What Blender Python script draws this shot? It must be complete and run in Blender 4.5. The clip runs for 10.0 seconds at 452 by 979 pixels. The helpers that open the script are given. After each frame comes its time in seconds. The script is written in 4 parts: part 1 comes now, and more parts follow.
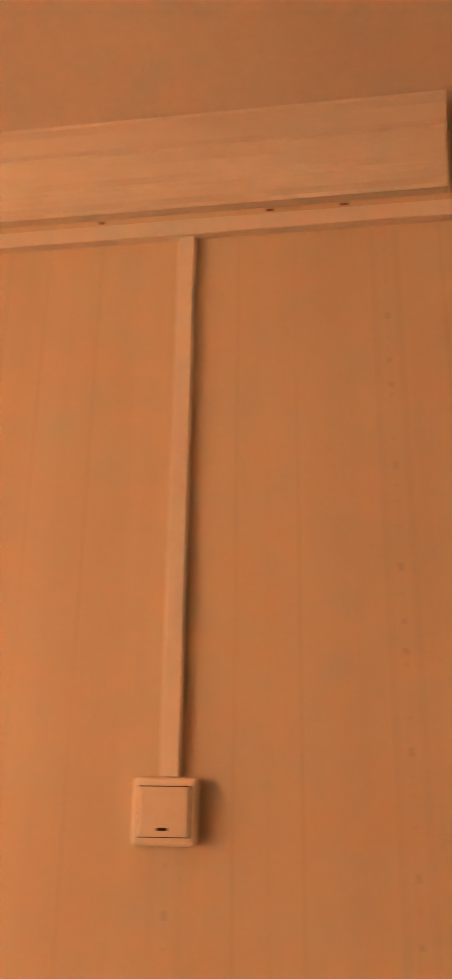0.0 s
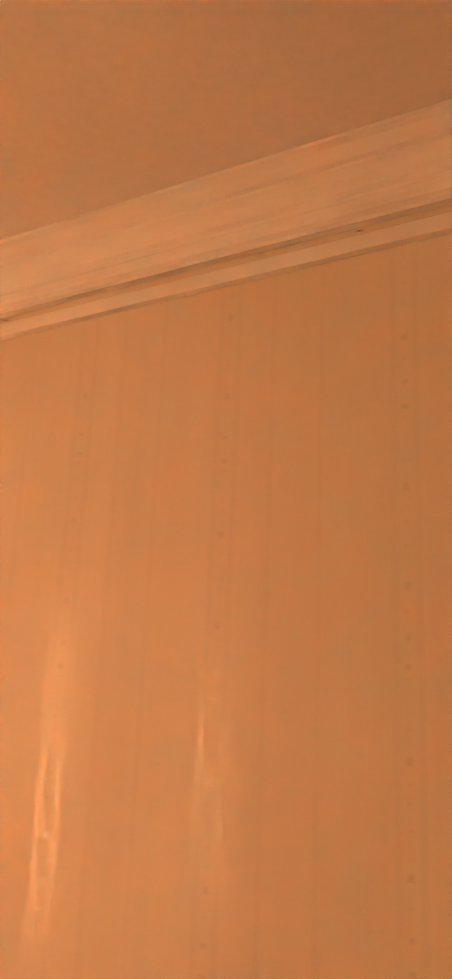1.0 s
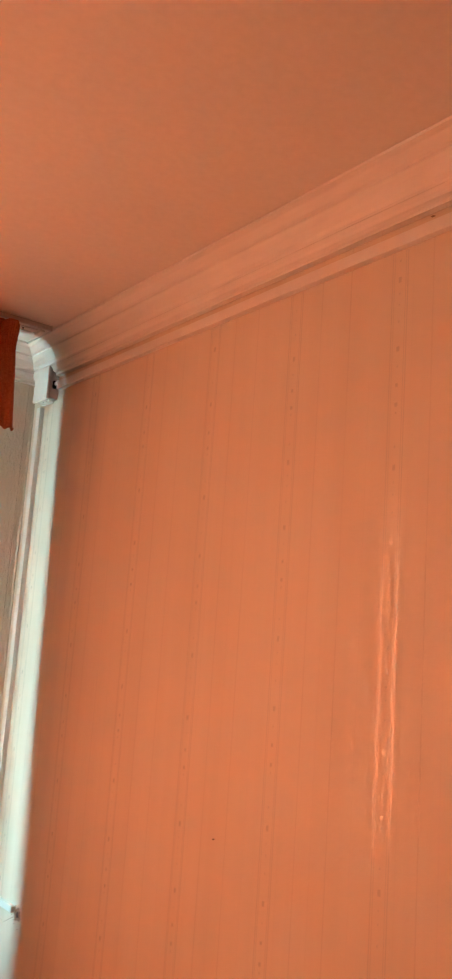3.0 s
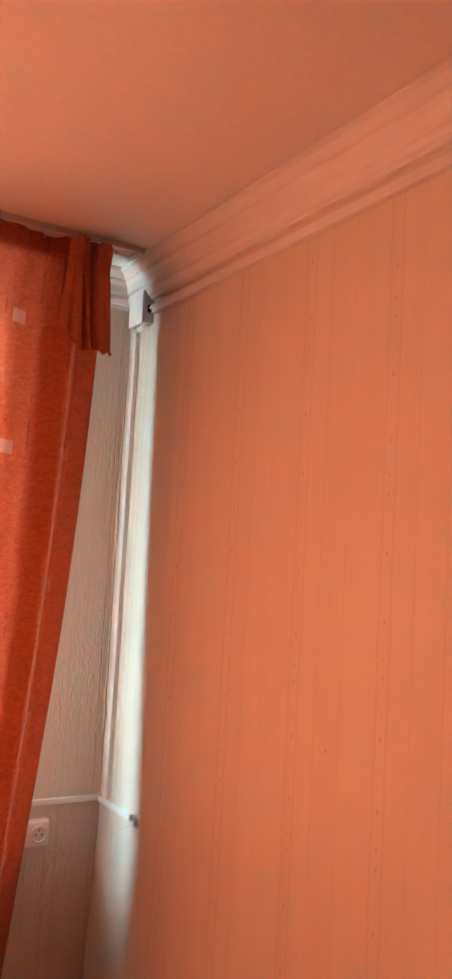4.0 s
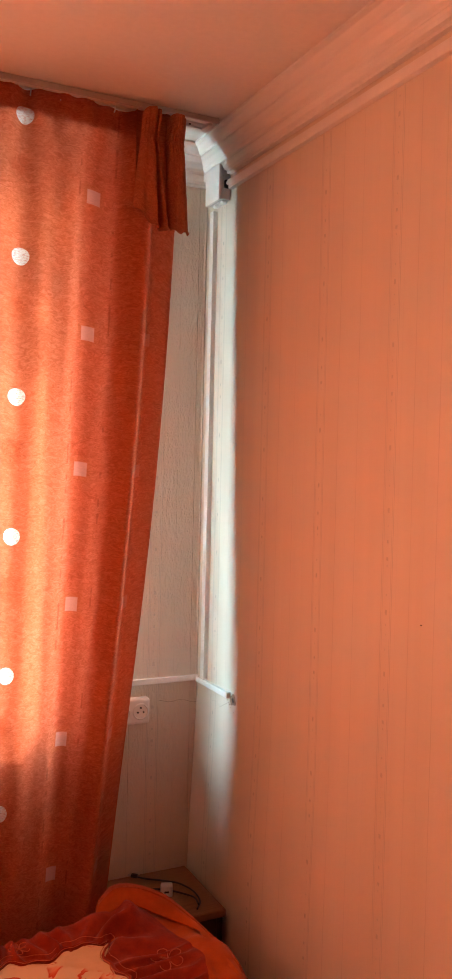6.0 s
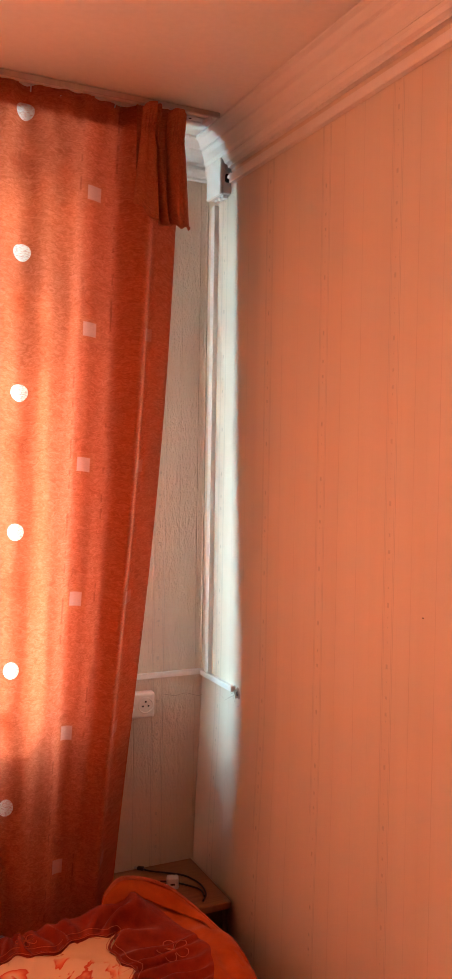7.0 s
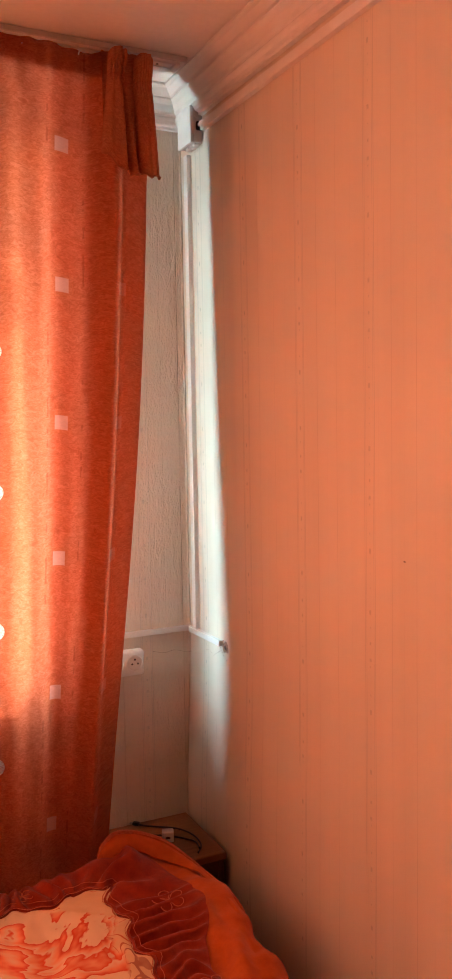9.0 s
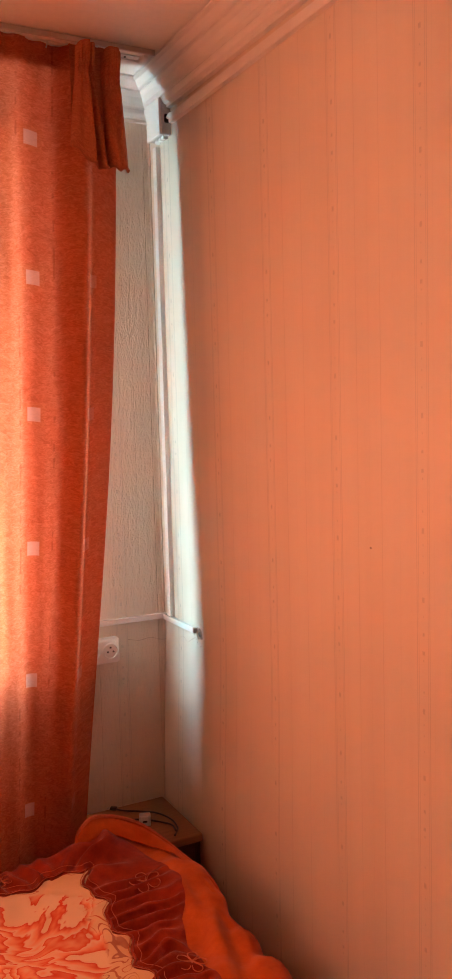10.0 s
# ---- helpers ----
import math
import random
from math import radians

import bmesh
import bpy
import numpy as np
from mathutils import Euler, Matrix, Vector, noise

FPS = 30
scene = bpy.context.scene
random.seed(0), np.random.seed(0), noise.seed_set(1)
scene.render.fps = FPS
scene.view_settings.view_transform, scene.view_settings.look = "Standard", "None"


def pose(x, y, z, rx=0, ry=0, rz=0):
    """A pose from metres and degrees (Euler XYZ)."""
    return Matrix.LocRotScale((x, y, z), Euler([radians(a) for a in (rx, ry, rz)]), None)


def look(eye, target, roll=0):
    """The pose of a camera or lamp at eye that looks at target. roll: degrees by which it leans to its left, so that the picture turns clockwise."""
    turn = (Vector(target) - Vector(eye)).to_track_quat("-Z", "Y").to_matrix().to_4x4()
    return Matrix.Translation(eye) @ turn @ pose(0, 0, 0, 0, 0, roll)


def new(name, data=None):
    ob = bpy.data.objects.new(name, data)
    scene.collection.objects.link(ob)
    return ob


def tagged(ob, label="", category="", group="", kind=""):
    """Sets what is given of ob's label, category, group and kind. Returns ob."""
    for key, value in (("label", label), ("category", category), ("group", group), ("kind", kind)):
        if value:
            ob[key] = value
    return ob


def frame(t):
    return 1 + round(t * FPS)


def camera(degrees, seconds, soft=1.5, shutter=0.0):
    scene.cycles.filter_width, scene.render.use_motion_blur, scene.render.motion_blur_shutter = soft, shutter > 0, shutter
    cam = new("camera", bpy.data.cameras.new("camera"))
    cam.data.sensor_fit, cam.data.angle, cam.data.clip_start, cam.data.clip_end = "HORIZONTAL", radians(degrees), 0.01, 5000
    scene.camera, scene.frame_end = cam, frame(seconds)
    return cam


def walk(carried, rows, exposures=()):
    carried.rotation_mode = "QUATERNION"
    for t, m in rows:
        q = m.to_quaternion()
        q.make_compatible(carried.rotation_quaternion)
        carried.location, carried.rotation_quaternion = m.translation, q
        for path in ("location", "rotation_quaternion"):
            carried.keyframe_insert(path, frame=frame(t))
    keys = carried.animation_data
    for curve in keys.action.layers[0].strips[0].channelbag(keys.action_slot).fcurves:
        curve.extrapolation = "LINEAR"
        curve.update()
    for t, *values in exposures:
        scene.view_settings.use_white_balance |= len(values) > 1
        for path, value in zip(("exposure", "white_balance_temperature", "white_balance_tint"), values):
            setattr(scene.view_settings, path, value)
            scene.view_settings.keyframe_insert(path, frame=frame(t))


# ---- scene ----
cam = camera(28.9, 10.0, soft=1.6, shutter=0.4)
PATH = [
    (0, (-0.994, -2.692, 1.636), (0.87, -2.416, 2.304), 0.8),
    (0.2, (-0.987, -2.665, 1.623), (0.848, -2.276, 2.315), 1.6),
    (0.5, (-1.004, -2.637, 1.647), (0.788, -2.02, 2.286), 2.6),
    (1, (-1.022, -2.555, 1.711), (0.646, -1.588, 2.244), 2.5),
    (1.4, (-1.042, -2.514, 1.713), (0.5, -1.349, 2.228), 2.7),
    (2.2, (-1.048, -2.434, 1.691), (0.265, -0.982, 2.103), 4.0),
    (3.3, (-1.069, -2.386, 1.654), (0.087, -0.791, 1.996), 3.7),
    (3.5, (-1.071, -2.385, 1.65), (0.064, -0.77, 1.972), 3.5),
    (4, (-1.067, -2.361, 1.638), (-0.035, -0.658, 1.825), 3.1),
    (4.5, (-1.078, -2.358, 1.622), (-0.085, -0.626, 1.742), 2.0),
    (5, (-1.067, -2.337, 1.612), (-0.125, -0.572, 1.639), 1.3),
    (5.5, (-1.062, -2.326, 1.598), (-0.16, -0.541, 1.58), 1.2),
    (6, (-1.055, -2.329, 1.601), (-0.179, -0.531, 1.548), 1.3),
    (7.5, (-1.041, -2.341, 1.602), (-0.18, -0.538, 1.529), 0.7),
    (8, (-1.028, -2.342, 1.589), (-0.161, -0.542, 1.498), 0.2),
    (8.5, (-1.027, -2.338, 1.581), (-0.155, -0.542, 1.465), -0.4),
    (9, (-1.015, -2.337, 1.57), (-0.141, -0.544, 1.426), -1.0),
    (9.5, (-1.014, -2.358, 1.582), (-0.124, -0.575, 1.417), -1.3),
    (10, (-1.017, -2.375, 1.575), (-0.099, -0.606, 1.403), -1.5),
]

walk(cam, [(t, look(eye, target, roll)) for t, eye, target, roll in PATH],
     exposures=[(0.0, 3.75, 6310, -52), (1.0, 3.49, 6260, -54), (2.2, 3.06, 6280, -51), (3.3, 3.06, 6600, -5), (5.0, 3.03, 6600, 0), (10.0, 3.20, 6590, -2)])

# ---------------------------------------------------------------- light
SUN_EL, SUN_AZ = 27.0, -21.8
world = bpy.data.worlds.new("world")
scene.world = world
world.use_nodes = True
wn = world.node_tree.nodes
sky = wn.new("ShaderNodeTexSky")
sky.sky_type = "NISHITA"
sky.sun_disc = False
sky.sun_elevation = radians(SUN_EL)
sky.sun_rotation = radians(SUN_AZ)
wn["Background"].inputs["Strength"].default_value = 0.15
world.node_tree.links.new(sky.outputs[0], wn["Background"].inputs["Color"])

sun_data = bpy.data.lights.new("sun", "SUN")
sun_data.energy, sun_data.angle, sun_data.color = 0.60, radians(2.0), (1.0, 0.92, 0.83)
sun = new("sun", sun_data)
_el = radians(SUN_EL)
_az = radians(SUN_AZ)
sun.matrix_world = look((-0.9 + 6.0 * math.cos(_el) * math.sin(_az), 6.0 * math.cos(_el) * math.cos(_az), 1.3 + 6.0 * math.sin(_el)), (-0.9, 0, 1.3))

# the bright hazy sky in the window's opening
sky_data = bpy.data.lights.new("window_sky", "AREA")
sky_data.shape, sky_data.size, sky_data.size_y = "RECTANGLE", 1.95, 1.33
sky_data.energy, sky_data.color = 40.0, (0.50, 0.80, 1.0)
window_sky = new("window_sky", sky_data)
window_sky.matrix_world = look((-2.02, 0.34, 1.65), (-2.02, -0.66, 1.42))


# ---------------------------------------------------------------- materials
class Mat:
    """A node material with a few short hands."""

    def __init__(self, name):
        self.m = bpy.data.materials.new(name)
        self.m.use_nodes = True
        self.t = self.m.node_tree
        self.bsdf = self.t.nodes["Principled BSDF"]
        self.out = self.t.nodes["Material Output"]
        self.coord = self.t.nodes.new("ShaderNodeTexCoord")

    def node(self, kind, **props):
        n = self.t.nodes.new(kind)
        for k, v in props.items():
            if k == "operation":
                n.operation = v
            elif k == "data_type":
                n.data_type = v
            elif k == "blend_type":
                n.blend_type = v
        return n

    def link(self, a, b):
        self.t.links.new(a, b)

    def math(self, op, a, b=None, clamp=False):
        n = self.node("ShaderNodeMath", operation=op)
        n.use_clamp = clamp
        for i, v in enumerate((a, b)):
            if v is None:
                continue
            if isinstance(v, (int, float)):
                n.inputs[i].default_value = v
            else:
                self.link(v, n.inputs[i])
        return n.outputs[0]

    def noise(self, scale, detail=3.0, stretch=(1, 1, 1), rough=0.55, space="Object", warp=0.0):
        mp = self.node("ShaderNodeMapping")
        mp.inputs["Scale"].default_value = stretch
        self.link(self.coord.outputs[space], mp.inputs["Vector"])
        n = self.node("ShaderNodeTexNoise")
        n.inputs["Scale"].default_value = scale
        n.inputs["Detail"].default_value = detail
        n.inputs["Roughness"].default_value = rough
        n.inputs["Distortion"].default_value = warp
        self.link(mp.outputs[0], n.inputs["Vector"])
        return n.outputs["Fac"]

    def ramp(self, fac, stops):
        r = self.node("ShaderNodeValToRGB")
        el = r.color_ramp.elements
        while len(el) < len(stops):
            el.new(0.5)
        for e, (p, c) in zip(el, stops):
            e.position = p
            e.color = (*c, 1) if len(c) == 3 else c
        self.link(fac, r.inputs[0])
        return r.outputs[0]

    def mix(self, fac, a, b, blend="MIX"):
        n = self.node("ShaderNodeMix", data_type="RGBA", blend_type=blend)
        for sock, v in ((n.inputs[0], fac), (n.inputs[6], a), (n.inputs[7], b)):
            if isinstance(v, (int, float)):
                sock.default_value = v
            elif isinstance(v, tuple):
                sock.default_value = (*v, 1)
            else:
                self.link(v, sock)
        return n.outputs[2]

    def bump(self, height, strength, dist, before=None):
        n = self.node("ShaderNodeBump")
        n.inputs["Strength"].default_value = strength
        n.inputs["Distance"].default_value = dist
        self.link(height, n.inputs["Height"])
        if before is not None:
            self.link(before, n.inputs["Normal"])
        return n.outputs[0]

    def axis(self, k, space="Object"):
        s = self.node("ShaderNodeSeparateXYZ")
        self.link(self.coord.outputs[space], s.inputs[0])
        return s.outputs[k]

    def set(self, color=None, rough=None, normal=None, spec=None, metal=None, sheen=None):
        for key, v in (("Base Color", color), ("Roughness", rough), ("Normal", normal), ("Specular IOR Level", spec),
                       ("Metallic", metal), ("Sheen Weight", sheen)):
            if v is None:
                continue
            if isinstance(v, (int, float)):
                self.bsdf.inputs[key].default_value = v
            elif isinstance(v, tuple):
                self.bsdf.inputs[key].default_value = (*v, 1)
            else:
                self.link(v, self.bsdf.inputs[key])
        return self


STRIPE, STEP = -1.168, 0.2635      # one decorative stripe of the paper, and the step between stripes


def wallpaper(name, axis, origin, emboss=0.42, grain=95, deep=0.0016, bark=False):
    """Pale embossed vinyl paper with thin pressed grooves between its stripes."""
    M = Mat(name)
    pos = M.axis(axis)
    ph = M.math("FRACT", M.math("DIVIDE", M.math("SUBTRACT", origin, pos), STEP))

    def groove(at, w):
        d = M.math("ABSOLUTE", M.math("SUBTRACT", ph, at / STEP))
        return M.math("SUBTRACT", 1.0, M.math("DIVIDE", d, w / STEP, clamp=True), clamp=True)

    lines = None
    for at, w in ((0.072, 0.0016), (0.147, 0.0016), (0.110, 0.001), (0.200, 0.001), (0.030, 0.001)):
        g = groove(at, w)
        if w < 0.0015:
            g = M.math("MULTIPLY", g, 0.35)
        lines = g if lines is None else M.math("MAXIMUM", lines, g)
    broken = M.math("MULTIPLY", lines, M.ramp(M.noise(9, 3, (1, 1, 0.35)), [(0.35, (0.35,) * 3), (0.62, (1, 1, 1))]))
    streak = M.noise(14, 3, (1, 1, 0.03))
    cloud = M.noise(2.2, 4, (1, 1, 0.6))
    fine = M.noise(240, 3, (1, 1, 0.7))
    relief = M.noise(grain, 5, (1, 1, 0.75), 0.65)
    if bark:
        ridge = M.math("ABSOLUTE", M.math("SUBTRACT", M.noise(52, 3, (1, 1, 0.42), 0.6), 0.5))
        relief = M.math("ADD", M.math("MULTIPLY", relief, 0.5), M.math("MULTIPLY", ridge, 2.4))
    base = M.ramp(streak, [(0.3, (0.73, 0.645, 0.535)), (0.7, (0.80, 0.715, 0.605))])
    base = M.mix(0.35, base, M.ramp(cloud, [(0.3, (0.69, 0.605, 0.50)), (0.75, (0.82, 0.735, 0.625))]))
    # the grooves' shade is put into the colour as a brown tint
    base = M.mix(M.math("MULTIPLY", broken, 0.28), base, (0.36, 0.28, 0.21))
    dirt = M.ramp(M.noise(26, 6, (1, 1, 0.5), 0.7), [(0.66, (0, 0, 0)), (0.8, (1, 1, 1))])
    base = M.mix(M.math("MULTIPLY", dirt, 0.12), base, (0.42, 0.34, 0.26))
    h = M.math("ADD", M.math("MULTIPLY", relief, 0.8), M.math("MULTIPLY", fine, 0.35))
    h = M.math("SUBTRACT", h, M.math("MULTIPLY", broken, 0.7))
    rough = M.ramp(relief, [(0.3, (0.40,) * 3), (0.7, (0.56,) * 3)])
    return M.set(color=base, rough=rough, normal=M.bump(h, emboss, deep), spec=0.45).m


def simple(name, a, b, scale=30, rough=0.5, bump=0.15, dist=0.001, stretch=(1, 1, 1), spec=0.5, metal=0.0, dirt=0.0, detail=4):
    M = Mat(name)
    n = M.noise(scale, detail, stretch)
    c = M.ramp(n, [(0.3, a), (0.7, b)])
    big = M.noise(scale * 0.12, 3, stretch)
    c = M.mix(M.math("MULTIPLY", big, 0.35), c, a)
    if dirt:
        sp = M.ramp(M.noise(scale * 2.3, 6, (1, 1, 1), 0.7), [(0.6, (0, 0, 0)), (0.75, (1, 1, 1))])
        c = M.mix(M.math("MULTIPLY", sp, dirt), c, tuple(v * 0.35 for v in a))
    r = M.math("ADD", M.math("MULTIPLY", n, 0.15), rough - 0.07)
    return M.set(color=c, rough=r, normal=M.bump(n, bump, dist), spec=spec, metal=metal).m


paper_east = wallpaper("wallpaper_east", 1, STRIPE)
paper_north = wallpaper("wallpaper_north", 0, -0.139, 1.0, 60, 0.0034, True)
paper_plain = wallpaper("wallpaper_plain", 0, 0.0)
# unseen walls, toned darker than the pale paper to cut bounced light
dim_wall_tan = simple("dim_tan_wall", (0.38, 0.30, 0.22), (0.46, 0.37, 0.28), 40, 0.6, 0.2, 0.001)
dim_wall_brown = simple("dim_brown_wall", (0.20, 0.145, 0.10), (0.27, 0.20, 0.14), 40, 0.6, 0.2, 0.001)

ceiling_paint = simple("ceiling_paint", (0.82, 0.79, 0.75), (0.87, 0.84, 0.80), 60, 0.55, 0.03, 0.001, dirt=0.02)
foam = simple("cornice_foam", (0.82, 0.80, 0.77), (0.88, 0.86, 0.83), 45, 0.5, 0.04, 0.001, (1, 0.25, 1), dirt=0.02)
pvc = simple("duct_plastic", (0.82, 0.80, 0.77), (0.88, 0.86, 0.83), 25, 0.38, 0.05, 0.0006, dirt=0.05)
# darker copy of the duct plastic: shade on box sides and rail fascia, plus dirt
pvc_shaded = simple("shaded_plastic", (0.60, 0.585, 0.57), (0.70, 0.68, 0.66), 25, 0.42, 0.05, 0.0006, dirt=0.08)
switch_plastic = simple("switch_plastic", (0.84, 0.80, 0.75), (0.89, 0.86, 0.81), 40, 0.33, 0.03, 0.0005, dirt=0.03)
# near-black for the shade in gaps and holes; also speck, screws and indicator
shade_and_dark_marks = simple("shade_and_dark_marks", (0.02, 0.015, 0.012), (0.04, 0.03, 0.025), 30, 0.8)
black_rubber = simple("black_rubber", (0.012, 0.011, 0.011), (0.025, 0.023, 0.022), 60, 0.4)
steel = simple("steel", (0.55, 0.54, 0.52), (0.65, 0.64, 0.62), 80, 0.35, 0.05, 0.0005, metal=1.0)
adapter_white = simple("adapter_white", (0.75, 0.73, 0.71), (0.82, 0.80, 0.78), 40, 0.35, 0.03, 0.0005)
plaster = simple("bare_plaster", (0.32, 0.22, 0.15), (0.50, 0.40, 0.30), 70, 0.9, 0.5, 0.003)
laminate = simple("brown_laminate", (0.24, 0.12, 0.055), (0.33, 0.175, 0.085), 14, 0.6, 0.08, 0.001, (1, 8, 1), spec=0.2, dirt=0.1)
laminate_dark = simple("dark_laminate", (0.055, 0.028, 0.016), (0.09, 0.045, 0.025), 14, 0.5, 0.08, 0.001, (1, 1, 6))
floor_wood = simple("floor_boards", (0.15, 0.085, 0.045), (0.23, 0.14, 0.08), 9, 0.4, 0.1, 0.001, (1, 9, 1), dirt=0.1)
stripe_gloss = simple("stripe_gloss", (0.82, 0.745, 0.64), (0.87, 0.80, 0.70), 160, 0.19, 0.04, 0.0004, spec=1.0, metal=0.10)
dash_gloss = simple("dash_gloss", (0.82, 0.745, 0.64), (0.87, 0.80, 0.70), 160, 0.17, 0.04, 0.0004, spec=1.0, metal=0.15)
frame_paint = simple("window_paint", (0.74, 0.74, 0.72), (0.82, 0.82, 0.80), 30, 0.4, 0.1, 0.001, dirt=0.05)
clay = simple("clay_pot", (0.36, 0.16, 0.09), (0.46, 0.22, 0.13), 22, 0.8, 0.2, 0.002)
mattress_cloth = simple("mattress_cloth", (0.45, 0.30, 0.22), (0.55, 0.38, 0.28), 120, 0.9, 0.2, 0.001)
bed_wood = simple("bed_wood", (0.16, 0.08, 0.04), (0.24, 0.13, 0.07), 12, 0.45, 0.1, 0.001, (1, 8, 1))


def curtain_cloth(name, dots, thin, open_weave):
    """Thin orange cloth that lets daylight through; woven-in pale dots and squares, and leaf motifs."""
    M = Mat(name)
    u, v = M.axis(0, "UV"), M.axis(1, "UV")
    PV = 0.336

    def cell(u0, v0, pu):
        du = M.math("SUBTRACT", M.math("PINGPONG", M.math("SUBTRACT", u, u0 - 40 * pu), pu / 2), 0.0)
        dv = M.math("SUBTRACT", M.math("PINGPONG", M.math("SUBTRACT", v, v0 - 20 * PV), PV / 2), 0.0)
        return du, dv

    def circle(u0, v0, pu, r):
        du, dv = cell(u0, v0, pu)
        d = M.math("SQRT", M.math("ADD", M.math("MULTIPLY", du, du), M.math("MULTIPLY", dv, dv)))
        return M.math("MULTIPLY", M.math("SUBTRACT", r, d), 700.0, clamp=True)

    def square(u0, v0, pu, r):
        du, dv = cell(u0, v0, pu)
        return M.math("MULTIPLY", M.math("SUBTRACT", r, M.math("MAXIMUM", du, dv)), 500.0, clamp=True)

    weft = M.noise(60, 4, (3.0, 26.0, 1), 0.6, "UV")
    warp = M.noise(60, 3, (26.0, 3.0, 1), 0.6, "UV")
    crinkle = M.noise(62, 3, (1.0, 2.0, 1), 0.6, "UV", 1.6)
    slow = M.noise(5, 3, (1.6, 0.5, 1), 0.5, "UV")
    weave = M.math("ADD", M.math("MULTIPLY", weft, 0.18), M.math("ADD", M.math("MULTIPLY", warp, 0.14), M.math("MULTIPLY", crinkle, 0.68)))
    deep = M.ramp(weave, [(0.36, (0.65, 0.116, 0.046)), (0.50, (0.77, 0.168, 0.078)), (0.66, (0.89, 0.265, 0.160))])
    deep = M.mix(M.math("MULTIPLY", slow, 0.3), deep, (0.58, 0.135, 0.055))
    face = M.ramp(weave, [(0.36, (0.44, 0.125, 0.055)), (0.62, (0.60, 0.210, 0.100))])
    # leaf and flower motifs, a thicker yarn
    du, dv = cell(-0.588, 1.300, 0.165)
    swirl = M.math("ABSOLUTE", M.math("SUBTRACT", M.noise(17, 2, (1.0, 0.8, 1), 0.4, "UV"), 0.5))
    near = M.math("SUBTRACT", 1.0, M.math("MULTIPLY", M.math("ADD", du, M.math("MULTIPLY", dv, 0.35)), 24.0, clamp=True), clamp=True)
    motif = M.math("MULTIPLY", M.math("MULTIPLY", M.math("SUBTRACT", 0.035, swirl), 40.0, clamp=True), near)
    deep = M.mix(M.math("MULTIPLY", motif, 0.55), deep, (0.34, 0.035, 0.008))
    if dots:
        # a many-petalled flower below each dot
        fu, fv = cell(-0.590, 1.300, 0.5)
        far_ = M.math("SQRT", M.math("ADD", M.math("MULTIPLY", fu, fu), M.math("MULTIPLY", fv, fv)))
        rays = M.math("ABSOLUTE", M.math("SINE", M.math("ADD", M.math("MULTIPLY", M.math("ARCTAN2", fv, fu), 7.0), M.math("MULTIPLY", far_, 60.0))))
        ring = M.math("ABSOLUTE", M.math("SINE", M.math("MULTIPLY", far_, 420.0)))
        bloom = M.math("MULTIPLY", M.math("MULTIPLY", M.math("SUBTRACT", 0.030, far_), 160.0, clamp=True), M.math("MAXIMUM", rays, ring))
        deep = M.mix(M.math("MULTIPLY", bloom, 0.45), deep, (0.46, 0.050, 0.014))
        # short leaf marks in two rows
        for row in (-0.447, -0.352):
            lu, lv = cell(row, 1.66, 0.5)
            leaf = M.math("MULTIPLY", M.math("SUBTRACT", M.math("MULTIPLY", M.noise(45, 2, (1, 1, 1), 0.5, "UV"), 0.007), lu), 500.0, clamp=True)
            leaf = M.math("MULTIPLY", leaf, M.ramp(M.noise(34, 2, (0.3, 1, 1), 0.5, "UV"), [(0.54, (0, 0, 0)), (0.60, (1, 1, 1))]))
            deep = M.mix(M.math("MULTIPLY", leaf, 0.4), deep, (0.34, 0.035, 0.010))
            face = M.mix(M.math("MULTIPLY", leaf, 0.4), face, (0.25, 0.045, 0.015))
        halo = square(-0.408, 1.587, 0.5, 0.031)
        deep = M.mix(M.math("MULTIPLY", halo, 0.25), deep, (0.85, 0.24, 0.08))
        grid = M.ramp(M.noise(900, 1, (1, 0.1, 1), 0.5, "UV"), [(0.4, (0.8,) * 3), (0.6, (1, 1, 1))])
        sq = M.math("MAXIMUM", square(-0.408, 1.587, 0.5, 0.0185), M.math("MULTIPLY", square(-0.25, 1.588, 0.5, 0.017), 0.35))
        sq = M.math("MULTIPLY", sq, 0.52)
        deep = M.mix(sq, deep, (0.86, 0.66, 0.58))
        face = M.mix(sq, face, (0.72, 0.50, 0.42))
        ci = M.math("MULTIPLY", circle(-0.584, 1.425, 0.5, 0.0215), M.ramp(M.noise(150, 3, (1, 2, 1), 0.6, "UV"), [(0.36, (0.45,) * 3), (0.54, (1, 1, 1))]))
        deep = M.mix(ci, deep, (0.92, 0.90, 0.87))
        face = M.mix(ci, face, (0.80, 0.76, 0.72))
    bump = M.bump(weave, 0.35, 0.0012)
    trans = M.node("ShaderNodeBsdfTranslucent")
    M.link(deep, trans.inputs["Color"])
    M.link(bump, trans.inputs["Normal"])
    M.set(color=face, rough=0.8, normal=bump, spec=0.12)
    mixer = M.node("ShaderNodeMixShader")
    mixer.inputs[0].default_value = thin
    M.link(M.bsdf.outputs[0], mixer.inputs[1])
    M.link(trans.outputs[0], mixer.inputs[2])
    holes = M.node("ShaderNodeBsdfTransparent")
    outer = M.node("ShaderNodeMixShader")
    M.link(M.math("MULTIPLY", M.ramp(weave, [(0.36, (0.5,) * 3), (0.66, (1.0,) * 3)]), open_weave), outer.inputs[0])
